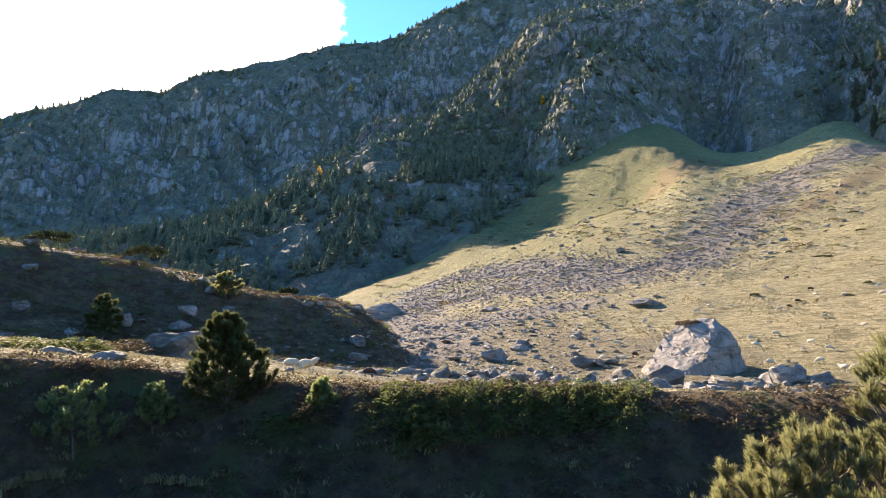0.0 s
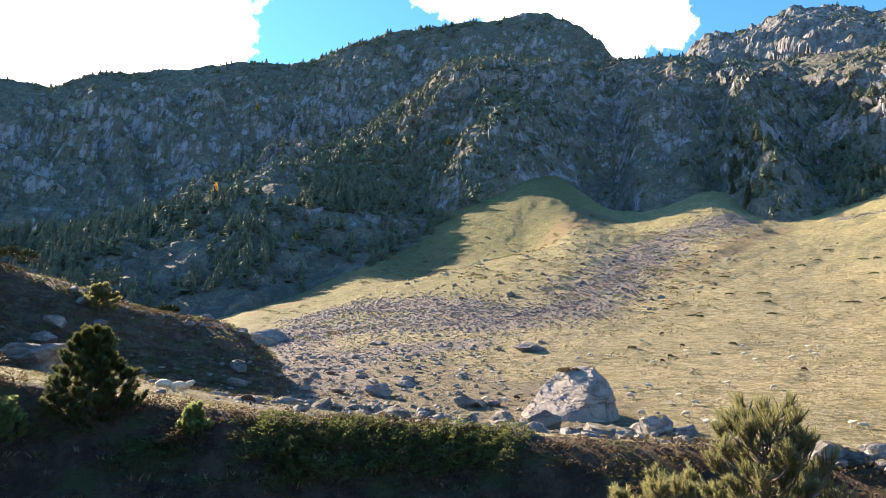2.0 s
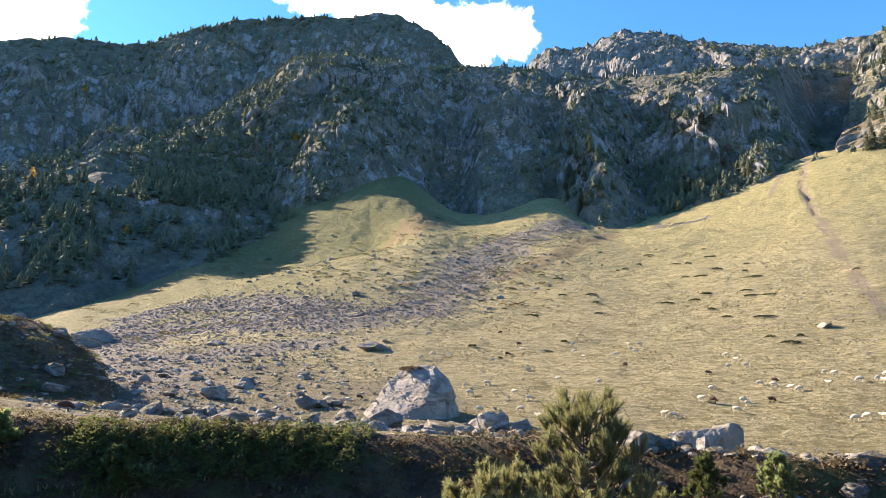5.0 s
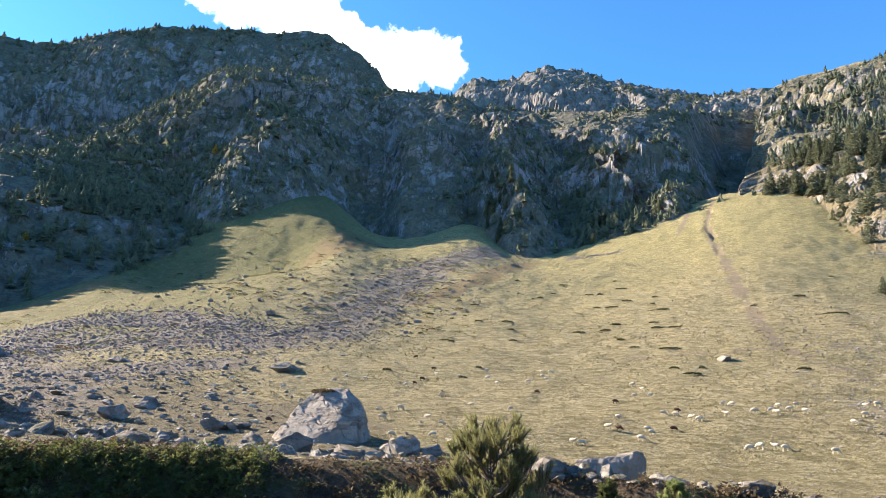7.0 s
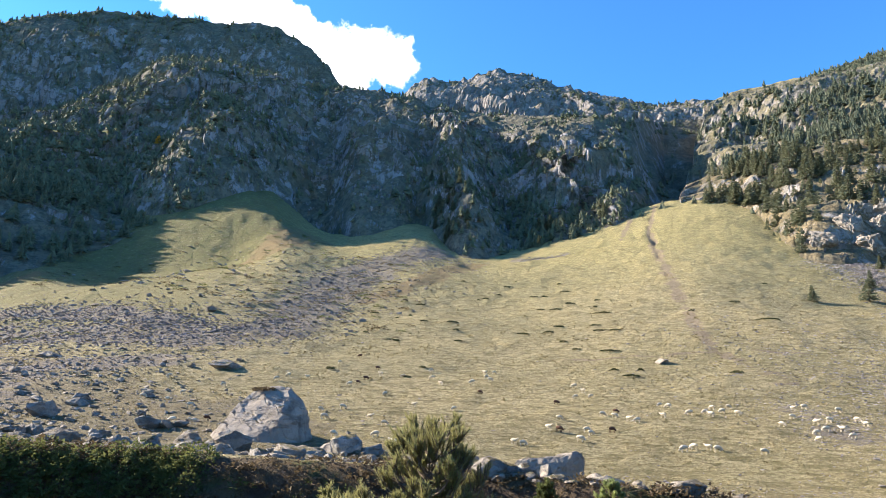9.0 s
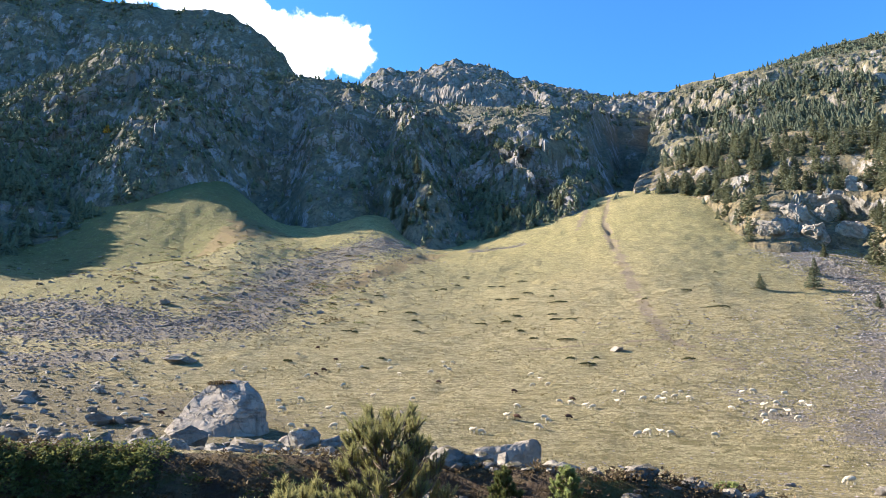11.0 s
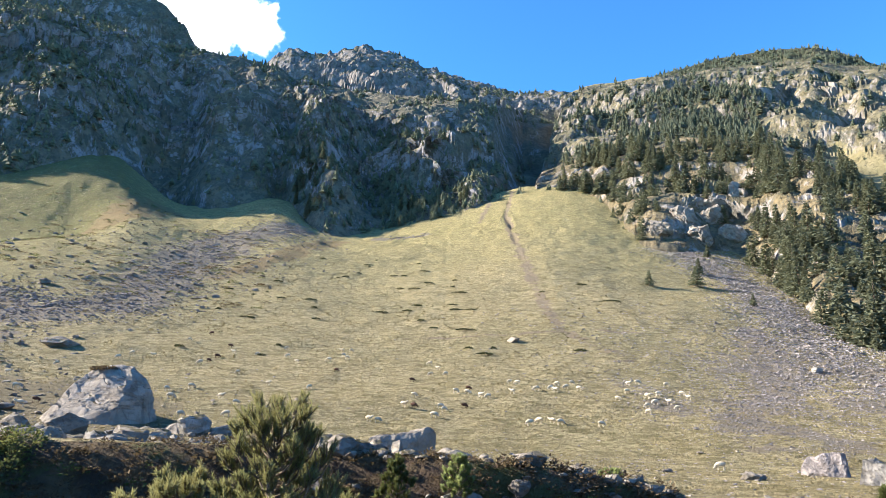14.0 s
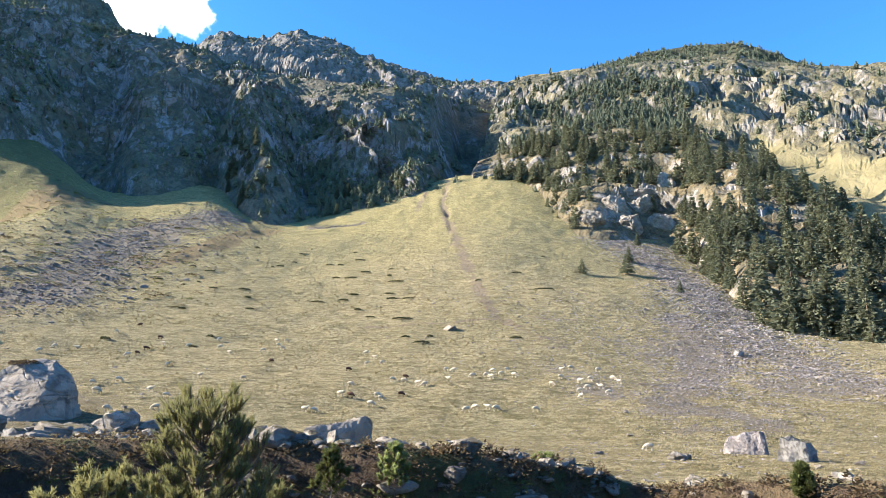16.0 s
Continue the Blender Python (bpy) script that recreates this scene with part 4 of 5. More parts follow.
def scree_places(count, rows, low, high):
    """Spots along soft strokes, as strokes() takes them."""
    out = []
    weights = np.array([(r0 + r1) / 2 * (w0 + w1) * (0.3 + abs(r1 - r0) / 100 + abs(a1 - a0) / 10) for a0, r0, a1, r1, w0, w1 in rows])
    for k in rng.choice(len(rows), count, p=weights / weights.sum()):
        a0, r0, a1, r1, w0, w1 = rows[k]
        s = rng.random()
        p = bearing(a0, 0, r0).lerp(bearing(a1, 0, r1), s)
        w = w0 + (w1 - w0) * s
        out.append((p.x + rng.normal(0, 0.95) * w, p.y + rng.normal(0, 0.95) * w))
    out = np.array(out)
    az, r = np.degrees(np.arctan2(out[:, 0], out[:, 1])), np.hypot(out[:, 0], out[:, 1])
    keep = (r > 24) & (r < 400)
    az, r, out = az[keep], r[keep], out[keep]
    z = land(az, r) + EYE
    size = low + (high - low) * rng.random(len(r)) ** 3
    size *= np.clip(r / 150, 0.45, 1.1)
    return np.stack([out[:, 0], out[:, 1], z + size * 0.1, rng.uniform(0, 6.28, len(r)), size * rng.uniform(0.8, 1.4, len(r)), size, size * rng.uniform(0.5, 0.9, len(r)), rng.uniform(-0.3, 0.3, len(r))], 1)


RUBBLE = [rock_mesh("rubble", 330 + k, GRANITE, cuts=1, rough=0.1, corners=9) for k in range(7)]
gather("rubble", RUBBLE, scree_places(1900, [(-9, 58, -1, 105, 10, 12), (-8, 52, 8, 62, 12, 10), (-6, 85, 12, 78, 22, 10), (-8, 66, 6, 66, 12, 12), (2, 100, 10, 120, 12, 10)], 0.3, 2.0), GRANITE, "grey rubble of broken rocks on dark stony ground", "rubble")
CHIPS = [rock_mesh("scree", 300 + k, SCREE_STONE, cuts=0, rough=0.0, corners=8) for k in range(10)]
gather("scree", CHIPS, scree_places(34000, SCREE, 0.22, 1.0), SCREE_STONE, "grey scree of broken stones across the pasture", "scree")
TALUS = [(61.7, 274, 64.7, 262, 5, 12), (64.7, 262, 67.8, 290, 12, 8), (64.6, 250, 67.6, 231, 9, 9), (67.6, 231, 70.3, 194, 9, 7), (70.3, 194, 72.5, 166, 7, 6), (72.5, 166, 75, 141, 6, 5), (75, 141, 77.7, 120, 5, 5), (77.7, 120, 82, 104, 5, 5), (66.5, 190, 71.5, 135, 5, 5), (71.5, 135, 78, 98, 5, 6)]
gather("fan_stones", RUBBLE, scree_places(700, [(-4, 190, 10, 190, 16, 18), (5, 220, 16, 260, 20, 30), (16, 180, 24, 260, 14, 20), (8, 280, 18, 320, 20, 20), (20, 150, 30, 230, 12, 14)], 0.5, 2.2), GRANITE, "grey stones scattered over the upper pasture", "stones")
gather("talus", CHIPS, scree_places(22000, TALUS, 0.16, 0.8), TALUS_STONE, "pale talus of broken blocks below the wooded spur", "talus")
gather("gravel", CHIPS, scree_places(15000, [(0, 60, 15, 75, 14, 14), (40, 24, 62, 50, 6, 12), (62, 40, 78, 70, 12, 20), (-8, 60, 10, 60, 14, 10), (58, 150, 72, 90, 14, 20)] + THIN + THIN, 0.14, 0.75), SCREE_STONE, "small pale stones strewn through the short grass", "gravel")


# ---- conifers ----
def conifer_mesh(name, seed, tiers, boughs, leaves, material, slim=0.24, leaf=0.045):
    """A crown one metre high: tiers of drooping boughs round a stem, each a row of needle sprays, with gaps between them."""
    rg = np.random.default_rng(seed)
    rows = []
    for k in range(tiers):
        f = (k + 0.35 * rg.random()) / tiers
        wide = slim * (1 - f) ** 0.75 * (0.72 + 0.28 * np.sin(np.pi * min(1.0, f * 1.3 + 0.25))) + 0.012
        count = max(3, int(round(boughs * (1 - 0.6 * f))))
        for j in range(count):
            ang = 6.2832 * (j + 0.7 * rg.random()) / count + k * 1.3
            reach = wide * rg.uniform(0.55, 1.15)
            s = np.linspace(0.25, 1.0, leaves) + rg.normal(0, 0.06, leaves)
            z = 0.07 + 0.9 * f + reach * (0.25 * s - 0.45 * s * s) + rg.normal(0, 0.008, leaves)
            swing = ang + rg.normal(0, 0.16, leaves)
            rows.append(np.stack([reach * s * np.cos(swing), reach * s * np.sin(swing), z, np.cos(ang) + 0 * s, np.sin(ang) + 0 * s, (1.6 - 0.8 * s) * (0.55 + 0.45 * (1 - f))], 1))
    rows.append(np.stack([0 * np.ones(5), 0 * np.ones(5), np.linspace(0.86, 0.97, 5), *rg.normal(0, 1, (2, 5)), 0.55 * np.ones(5)], 1))
    g = np.concatenate(rows)
    n, c = len(g), g[:, :3]
    out = np.concatenate([g[:, 3:5], np.full((n, 1), -0.1)], 1) + rg.normal(0, 0.35, (n, 3))
    out /= np.linalg.norm(out, axis=1)[:, None]
    side = np.cross(out, (0, 0, 1.0)) + rg.normal(0, 0.55, (n, 3))
    side /= np.linalg.norm(side, axis=1)[:, None]
    size = leaf * rg.uniform(0.7, 1.4, (n, 1)) * g[:, 5:]
    verts = np.stack([c - side * size * 0.55, c + side * size * 0.55, c + out * size * 1.4 + side * size * 0.25, c + out * size * 1.4 - side * size * 0.25], 1).reshape(-1, 3)
    return mesh_from(name, verts, np.arange(4 * n).reshape(-1, 4), material, False)


def skirt_tree(name, seed, tiers, spikes, slim, material, low=0.06):
    """A far conifer one metre high: a few ragged, overlapping skirts of boughs, one above the other."""
    rg = np.random.default_rng(seed)
    verts, faces = [], []
    for k in range(tiers):
        f = k / tiers
        wide = slim * (1 - f) ** 0.8 * rg.uniform(0.75, 1.15)
        bottom, top = low + (0.92 - low) * f, min(1.0, low + (1 - low) * f + 1.7 / tiers)
        lean = rg.normal(0, 0.02, 2)
        base = len(verts)
        verts.append((lean[0], lean[1], top))
        for j in range(2 * spikes):
            ang = 3.1416 * (j + 0.5 * rg.random()) / spikes + k
            q = wide * (rg.uniform(0.85, 1.25) if j % 2 == 0 else rg.uniform(0.35, 0.65))
            verts.append((q * math.cos(ang) + lean[0], q * math.sin(ang) + lean[1], bottom + rg.uniform(-0.03, 0.05) + (0.05 if j % 2 else 0)))
        for j in range(2 * spikes):
            faces.append((base, base + 1 + j, base + 1 + (j + 1) % (2 * spikes)))
    return mesh_from(name, verts, faces, material, False)


def trunk_mesh(name, radius, height, material, sides=7, lean=0.0):
    bm = bmesh.new()
    rings = []
    for k in range(4):
        f = k / 3
        rings.append([bm.verts.new((radius * (1 - 0.75 * f) * math.cos(6.2832 * i / sides) + lean * f * f, radius * (1 - 0.75 * f) * math.sin(6.2832 * i / sides), -0.06 + (height + 0.06) * f)) for i in range(sides)])
    for lo, hi in zip(rings, rings[1:]):
        for i in range(sides):
            bm.faces.new((lo[i], lo[(i + 1) % sides], hi[(i + 1) % sides], hi[i]))
    bm.faces.new(rings[-1])
    me = bpy.data.meshes.new(name)
    bm.to_mesh(me)
    bm.free()
    me.materials.append(material)
    return me


def conifer(k, slim=0.22):
    base = new("pine_tree")
    part("trunk", trunk_mesh("trunk", 0.022, 0.75, BARK), BARK, base)
    part("crown", conifer_mesh("crown", 50 + k, 17, 8, 8, FIR_GREEN, slim, 0.05), FIR_GREEN, base)
    return tagged(base, "dark green mountain pine growing among pale rocks", "tree", "pines of the wooded spur")


def spots(grid, count, chance, seed, even=0.35):
    """Places on a mountain side, picked at random where chance(azimuth, front) is high."""
    a, front, x, y, z = grid
    pick = np.random.default_rng(seed)
    weight = chance(a, front) * np.clip(fbm(points3(x, y, None, 40.0, seed), 3).reshape(a.shape) + even, 0, 1) * (front < 1) * np.hypot(x, y)
    weight[:, 0] = weight[:, -1] = 0
    flat = pick.choice(a.size, count, p=(weight / weight.sum()).ravel())
    return np.stack([g.ravel()[flat] for g in (x, y, z)], 1), pick


LONE = [(59.9, 282.1, 8.0), (63.8, 210.2, 7.0), (64.7, 271.4, 6.0), (64.0, 234.1, 6.0), (67.7, 190.1, 4.0), (60.3, 202.7, 5.0)]
TREES = [conifer(k, slim=0.24 + 0.03 * k) for k in range(6)]
used = set()


def plant(places, pick, low, high, label, group):
    for x, y, z in places:
        k = int(pick.integers(len(TREES)))
        h = pick.uniform(low, high)
        m = pose(x, y, z - 0.3, pick.uniform(-3, 3), pick.uniform(-3, 3), pick.uniform(0, 360)) @ Matrix.Diagonal((h, h, h, 1))
        if k in used:
            ob = copy_thing(TREES[k], m)
        else:
            used.add(k)
            ob = TREES[k]
        ob.matrix_basis = m
        tagged(ob, label, "tree", group)


def on_spur(a, front):
    bare = 1 - 0.97 * np.exp(-((a - 64.5) / 3.6) ** 2) * smooth(-0.05, 0.03, front) * (1 - smooth(0.22, 0.36, front))
    return bare * (0.8 * smooth(53, 55, a) * (front < 0.9) * (1 - 0.8 * smooth(60, 62, a) * (a < 67) * (front < 0.35)) + smooth(53, 58, a) * (0.10 + smooth(0.18, 0.5, front)) * (a < 86) + smooth(65, 69, a) * (a < 87) * 1.2 * (front < 0.9) + 1.5 * smooth(67, 70, a) * (a < 86) * (front < 0.3))


def on_outcrop(a, front):
    return np.exp(-((a - 33.4) / 2.0) ** 2) * (front < 0.2) + 0.9 * np.exp(-((a - 41.0) / 1.4) ** 2) * (front < 0.14)


place, pick = spots(SPUR_GRID, 230, on_spur, 5, 0.7)
plant(place, pick, 8, 16, "dark green mountain pine growing among pale rocks", "pines of the wooded spur")
plant(PERCHES, pick, 5, 10, "dark green pine on a rock outcrop below the crags", "pines below the crags")
place, pick = spots(MID_GRID, 24, on_outcrop, 6)
plant(place, pick, 5, 10, "dark green pine at the foot of the crags", "pines below the crags")

# single pines along the edge of the pasture
for az, r, h in LONE:
    k = int(pick.integers(len(TREES)))
    m = Matrix.Translation(ground_at(az, r)) @ Matrix.Diagonal((h, h, h * 0.9, 1))
    tagged(copy_thing(TREES[k], m), "single pine at the edge of the dry pasture", "tree", "lone pines").matrix_basis = m

AUTUMN = foliage("autumn_leaves", (0.45, 0.26, 0.04), (0.6, 0.36, 0.06), (0.5, 0.3, 0.05), 0.4)
for az, el, h in ((-7.0, 21.3, 9), (-11.2, 16.6, 9), (-3.4, 11.5, 5), (9.0, 19.5, 7)):
    _, _, mx, my, mz = FRONT_GRID if el < 17 else MAIN_GRID if az < 0 else MID_GRID
    near = np.argmin((np.degrees(np.arctan2(mx, my)) - az) ** 2 + (np.degrees(np.arctan2(mz - EYE, np.hypot(mx, my))) - el) ** 2)
    ob = new("autumn_tree")
    part("trunk", trunk_mesh("trunk", 0.02, 0.6, BARK), BARK, ob)
    part("crown", conifer_mesh("crown", int(500 + az), 8, 7, 5, AUTUMN, 0.4, 0.09), AUTUMN, ob)
    ob.location = (mx.flat[near], my.flat[near], mz.flat[near] - 0.5)
    ob.scale = (h, h, h)
    tagged(ob, "small golden autumn tree on the shaded crags", "tree", "autumn trees")

FAR_TREES = [skirt_tree("far_pines", 80 + k, 4, 4, 0.27 + 0.025 * k, FIR_GREEN) for k in range(6)]
FULL_TREES = [skirt_tree("far_pines", 180 + k, 7, 6, 0.25 + 0.025 * k, FIR_GREEN) for k in range(6)]
SPUR_TREES = [conifer_mesh("far_pines", 210 + k, 10, 6, 4, FIR_GREEN, 0.25 + 0.02 * k, 0.095) for k in range(6)]
BLOBS = [skirt_tree("far_scrub", 120 + k, 2, 4, 0.62, FIR_GREEN, -0.1) for k in range(5)]


def wood(name, grid, count, chance, seed, low, high, label, shapes=FAR_TREES, even=0.35):
    place, pick = spots(grid, count, chance, seed, even)
    h = low + (high - low) * pick.random(count) ** 1.6
    w = h * pick.uniform(0.85, 1.35, count)
    return gather(name, shapes, np.column_stack([place[:, 0], place[:, 1], place[:, 2] - 0.4, pick.uniform(0, 6.28, count), w, w, h, pick.uniform(-0.06, 0.06, count)]), FIR_GREEN, label, "trees")


def on_mid(a, front):
    return 0.45 + 0.8 * (a < 14) * (1 - smooth(0.5, 0.9, front)) + 0.6 * (a > 30) * (front < 0.6) + 1.4 * smooth(0.9, 0.99, front) * (a < 46) + 0.8 * (a > 26) * smooth(0.75, 0.95, front) - 0.4 * smooth(46, 48, a)


def on_front(a, front):
    return 0.4 + 2.5 * smooth(0.6, 0.9, front) + 1.2 * (1 - smooth(-8, -3, a))


wood("far_pines", MAIN_GRID, 3000, lambda a, f: 0.7 + 1.6 * smooth(0.9, 0.99, f) * (a < 14) + 0 * a, 31, 3.5, 8.5, "dark pines dotted over the high mountain")
wood("far_scrub", MAIN_GRID, 3500, lambda a, f: 0.5 + 0 * a, 43, 1.0, 3.0, "low dark scrub on the high mountain", BLOBS)
wood("far_pines", MID_GRID, 4200, on_mid, 44, 2.5, 8, "dark pines dotted over the shaded crags")
wood("far_pines", MID_GRID, 1500, lambda a, f: (1 - smooth(14, 20, a)) * smooth(-6, -2, a) + 1e-9, 47, 3, 8, "dark pines thick on the shoulder of the crags", even=0.6)
wood("far_pines", MID_GRID, 420, lambda a, f: smooth(37, 39, a) * (1 - smooth(46, 48, a)) * (f < 0.7) + 0.7 * smooth(29, 31, a) * (1 - smooth(36, 38, a)) * (f < 0.3) + 1e-9, 48, 4, 9, "pines on the sunlit buttress of the crags", FULL_TREES, 0.5)
wood("far_scrub", MID_GRID, 5500, lambda a, f: 0.5 + 0.6 * (a < 14) - 0.45 * smooth(46, 48, a), 32, 0.8, 2.6, "low dark scrub on the ledges of the crags", BLOBS)
wood("far_pines", FRONT_GRID, 2300, on_front, 45, 4.5, 11, "dark pines crowding the low spur and its cliff", FULL_TREES)
wood("far_pines", RIGHT_GRID, 2100, lambda a, f: (1 - smooth(66, 71, a)) * (1 - smooth(0.4, 0.75, f)) * smooth(53.5, 55.5, a) + 0.07 * (f < 0.97), 33, 4.5, 11, "dark pines scattered over the sunlit mountain side", FULL_TREES)
wood("far_scrub", RIGHT_GRID, 3000, lambda a, f: 0.6 + 0 * a - 0.5 * (a > 72) * (f < 0.35), 34, 0.7, 2.4, "low green scrub between the sunlit rocks", BLOBS)
wood("far_pines", BEHIND_GRID, 1500, lambda a, f: smooth(0.4, 0.9, f) + 0 * a, 37, 6, 11, "dark pines on the far ridge")
wood("far_pines", SPUR_GRID, 460, on_spur, 35, 3, 8, "young pines filling the wooded spur", SPUR_TREES)
wood("far_pines", SPUR_GRID, 130, lambda a, f: smooth(69, 71, a) * (a < 83) * (f < 0.32) + 0.8 * smooth(54, 56, a) * (a < 62) * (f < 0.4) * (f > 0.1) + 1e-9, 41, 5, 10, "pines crowding the foot of the wooded spur", SPUR_TREES, 0.9)
wood("far_pines", PEAK_GRID, 260, lambda a, f: smooth(0.55, 0.75, f) * (a > 39) + 0.2 * smooth(0.9, 1, f), 36, 4, 8, "small pines on the shoulder of the rocky peak")


# ---- sheep ----
WOOL = plain("cream_wool", (0.42, 0.36, 0.25), (0.60, 0.53, 0.40), 24, 0.95, 0.04)
DARK_WOOL = plain("dark_wool", (0.05, 0.03, 0.022), (0.11, 0.06, 0.04), 24, 0.95, 0.04)
FACE = plain("sheep_face", (0.42, 0.36, 0.28), (0.6, 0.54, 0.44), 10)


def ball(stretch, at, seed, lumps=0.1, detail=2):
    bm = bmesh.new()
    bmesh.ops.create_icosphere(bm, subdivisions=detail, radius=1)
    for v in bm.verts:
        v.co *= 1 + lumps * noise.noise(v.co * 2.6 + Vector((seed, 0, 0)))
        v.co = Vector((v.co.x * stretch[0], v.co.y * stretch[1], v.co.z * stretch[2])) + Vector(at)
    for f in bm.faces:
        f.smooth = True
    return bm


def sheep(seed, wool, head_z, label):
    """Standing along +x, one metre long and woolly; the head low when it grazes."""
    base = new("sheep")
    part("body", ball((0.46, 0.205, 0.215), (0, 0, 0.52), seed, 0.14), wool, base)
    head = part("head", ball((0.15, 0.085, 0.10), (0.56, 0.02, head_z), seed + 3, 0.05, 1), FACE if wool is WOOL else wool, base)
    part("neck", ball((0.18, 0.13, 0.15), (0.44, 0, (head_z + 0.54) / 2), seed + 1, 0.1, 1), wool, base)
    for side in (-1, 1):
        part("ear", ball((0.02, 0.07, 0.025), (0.52, 0.02 + side * 0.10, head_z + 0.05), seed, 0, 1), FACE if wool is WOOL else wool, head)
    for x in (-0.27, 0.27):
        for y in (-0.12, 0.12):
            leg = trunk_mesh("leg", 0.05, 0.4, wool, 6)
            part("leg", leg, None, base).location = (x, y, 0.0)
    return tagged(base, label, "sheep", "flock of grazing sheep")


WHITE_A = [(24.3, 118.6), (27.6, 111.4), (29.4, 111.6), (31.6, 115.5), (31.7, 108.7), (32.4, 105.0), (25.2, 103.6), (28.0, 96.8), (34.9, 106.5), (35.9, 115.7), (36.6, 115.1), (36.0, 111.2), (36.3, 108.6), (30.3, 88.5), (24.7, 84.5), (23.0, 81.8), (23.3, 77.3), (26.9, 78.2), (28.0, 74.1), (24.1, 67.4), (27.4, 68.2), (28.8, 64.7), (29.5, 65.2), (33.5, 86.5), (42.9, 105.2), (43.6, 100.8), (43.0, 98.2), (44.2, 97.4), (41.7, 82.3), (40.9, 76.0), (43.8, 77.2), (44.1, 75.8), (43.3, 72.6), (38.2, 69.1), (38.9, 68.9), (45.0, 84.7), (45.9, 84.3), (47.0, 82.9), (47.6, 82.3), (49.3, 92.4), (49.9, 91.8), (49.5, 84.9)]
WHITE_B = [(51.4, 87.5), (52.5, 88.7), (53.0, 91.7), (52.9, 87.7), (53.7, 90.2), (54.1, 93.1), (54.7, 89.3), (58.4, 95.0), (59.1, 96.9), (58.3, 89.6), (57.6, 85.3), (59.8, 88.0), (60.6, 89.5), (61.2, 98.3), (62.3, 91.8), (62.8, 89.8), (60.4, 85.3), (59.8, 83.3), (59.9, 80.4), (61.4, 85.9), (62.0, 82.7), (50.9, 71.1), (51.6, 72.3), (52.6, 72.8), (53.2, 72.0), (56.3, 72.5), (-12.4, 27.5), (-11.3, 28.0), (-0.2, 98.1), (0.7, 95.3), (10.0, 87.1), (12.7, 92.7), (11.7, 84.5), (13.3, 79.9), (12.2, 72.1), (13.7, 71.8), (15.6, 101.4), (11.7, 104.1), (20.4, 108.6), (21.9, 107.8), (19.5, 105.2), (64.8, 52.0)]
DARK = [(25.9, 125.6), (27.3, 115.9), (25.8, 105.3), (26.4, 107.6), (35.5, 98.6), (46.0, 86.5), (45.7, 77.8), (41.5, 92.6), (41.7, 75.9), (-6.4, 43.0), (14.6, 73.5)]
KINDS = [sheep(1, WOOL, 0.22, "cream white woolly sheep grazing on the pasture"), sheep(5, WOOL, 0.70, "cream white woolly sheep standing in the pasture"), sheep(9, DARK_WOOL, 0.28, "dark brown sheep grazing on the pasture")]
fresh = {0, 1, 2}
for k, (az, r) in enumerate(WHITE_A + WHITE_B + DARK):
    kind = 2 if k >= len(WHITE_A) + len(WHITE_B) else (1 if k % 4 == 1 else 0)
    turn = -az + (180 if math.sin(k * 12.9) > 0.1 else 0) + 38 * math.sin(k * 4.7)
    size = 0.8 * (0.9 + 0.2 * ((k * 0.618) % 1))
    spot = ground_at(az, r)
    m = pose(*spot, 0, 0, turn) @ Matrix.Diagonal((size, size, size, 1))
    if kind in fresh:
        fresh.discard(kind)
        KINDS[kind].matrix_basis = m
    else:
        copy_thing(KINDS[kind], m).matrix_basis = m

# ---- dwarf juniper mats ----
MATS = [(28.3, 149.0, 4.3), (26.9, 182.9, 2.9), (30.9, 169.3, 2.2), (33.2, 167.3, 2.9), (33.7, 147.5, 2.1), (33.5, 160.6, 1.8), (35.9, 213.0, 2.4), (39.8, 216.3, 2.8), (40.4, 190.6, 2.1), (41.6, 187.9, 3.9), (44.7, 165.4, 2.6), (45.0, 158.9, 3.6), (41.0, 161.3, 2.6), (41.8, 166.4, 2.9), (46.2, 157.2, 3.0), (45.7, 134.8, 4.1), (47.3, 113.2, 3.1), (45.3, 177.7, 4.8), (42.3, 223.8, 4.3), (42.7, 196.5, 3.1), (55.0, 187.7, 3.6), (57.2, 166.4, 5.3), (38.9, 158.5, 3.3), (37.7, 235.5, 3.4), (30.6, 195.1, 3.1), (30.9, 117.5, 1.3), (23.6, 113.7, 1.6)]


MAT_SHAPES = [leaf_clump("juniper_mat", 11 + k, 420, (1, 1, 1), 0.09, JUNIPER_DARK, 0.5) for k in range(4)]
sown = random.Random(12)
MATS = MATS + [(sown.uniform(25, 58), sown.uniform(110, 270), sown.uniform(0.8, 2.6)) for _ in range(26)]
for k, (az, r, w) in enumerate(MATS):
    ob = new("juniper_mat", MAT_SHAPES[k % 4])
    ob.location = ground_at(az, r) - Vector((0, 0, 0.1))
    ob.rotation_euler = (0, 0, -radians(az))
    ob.scale = (0.85 * w, min(1.9, w), 0.8 + 0.05 * (k % 7))
    tagged(ob, "flat dark green juniper mat in the dry grass", "shrub", "juniper mats on the slope")


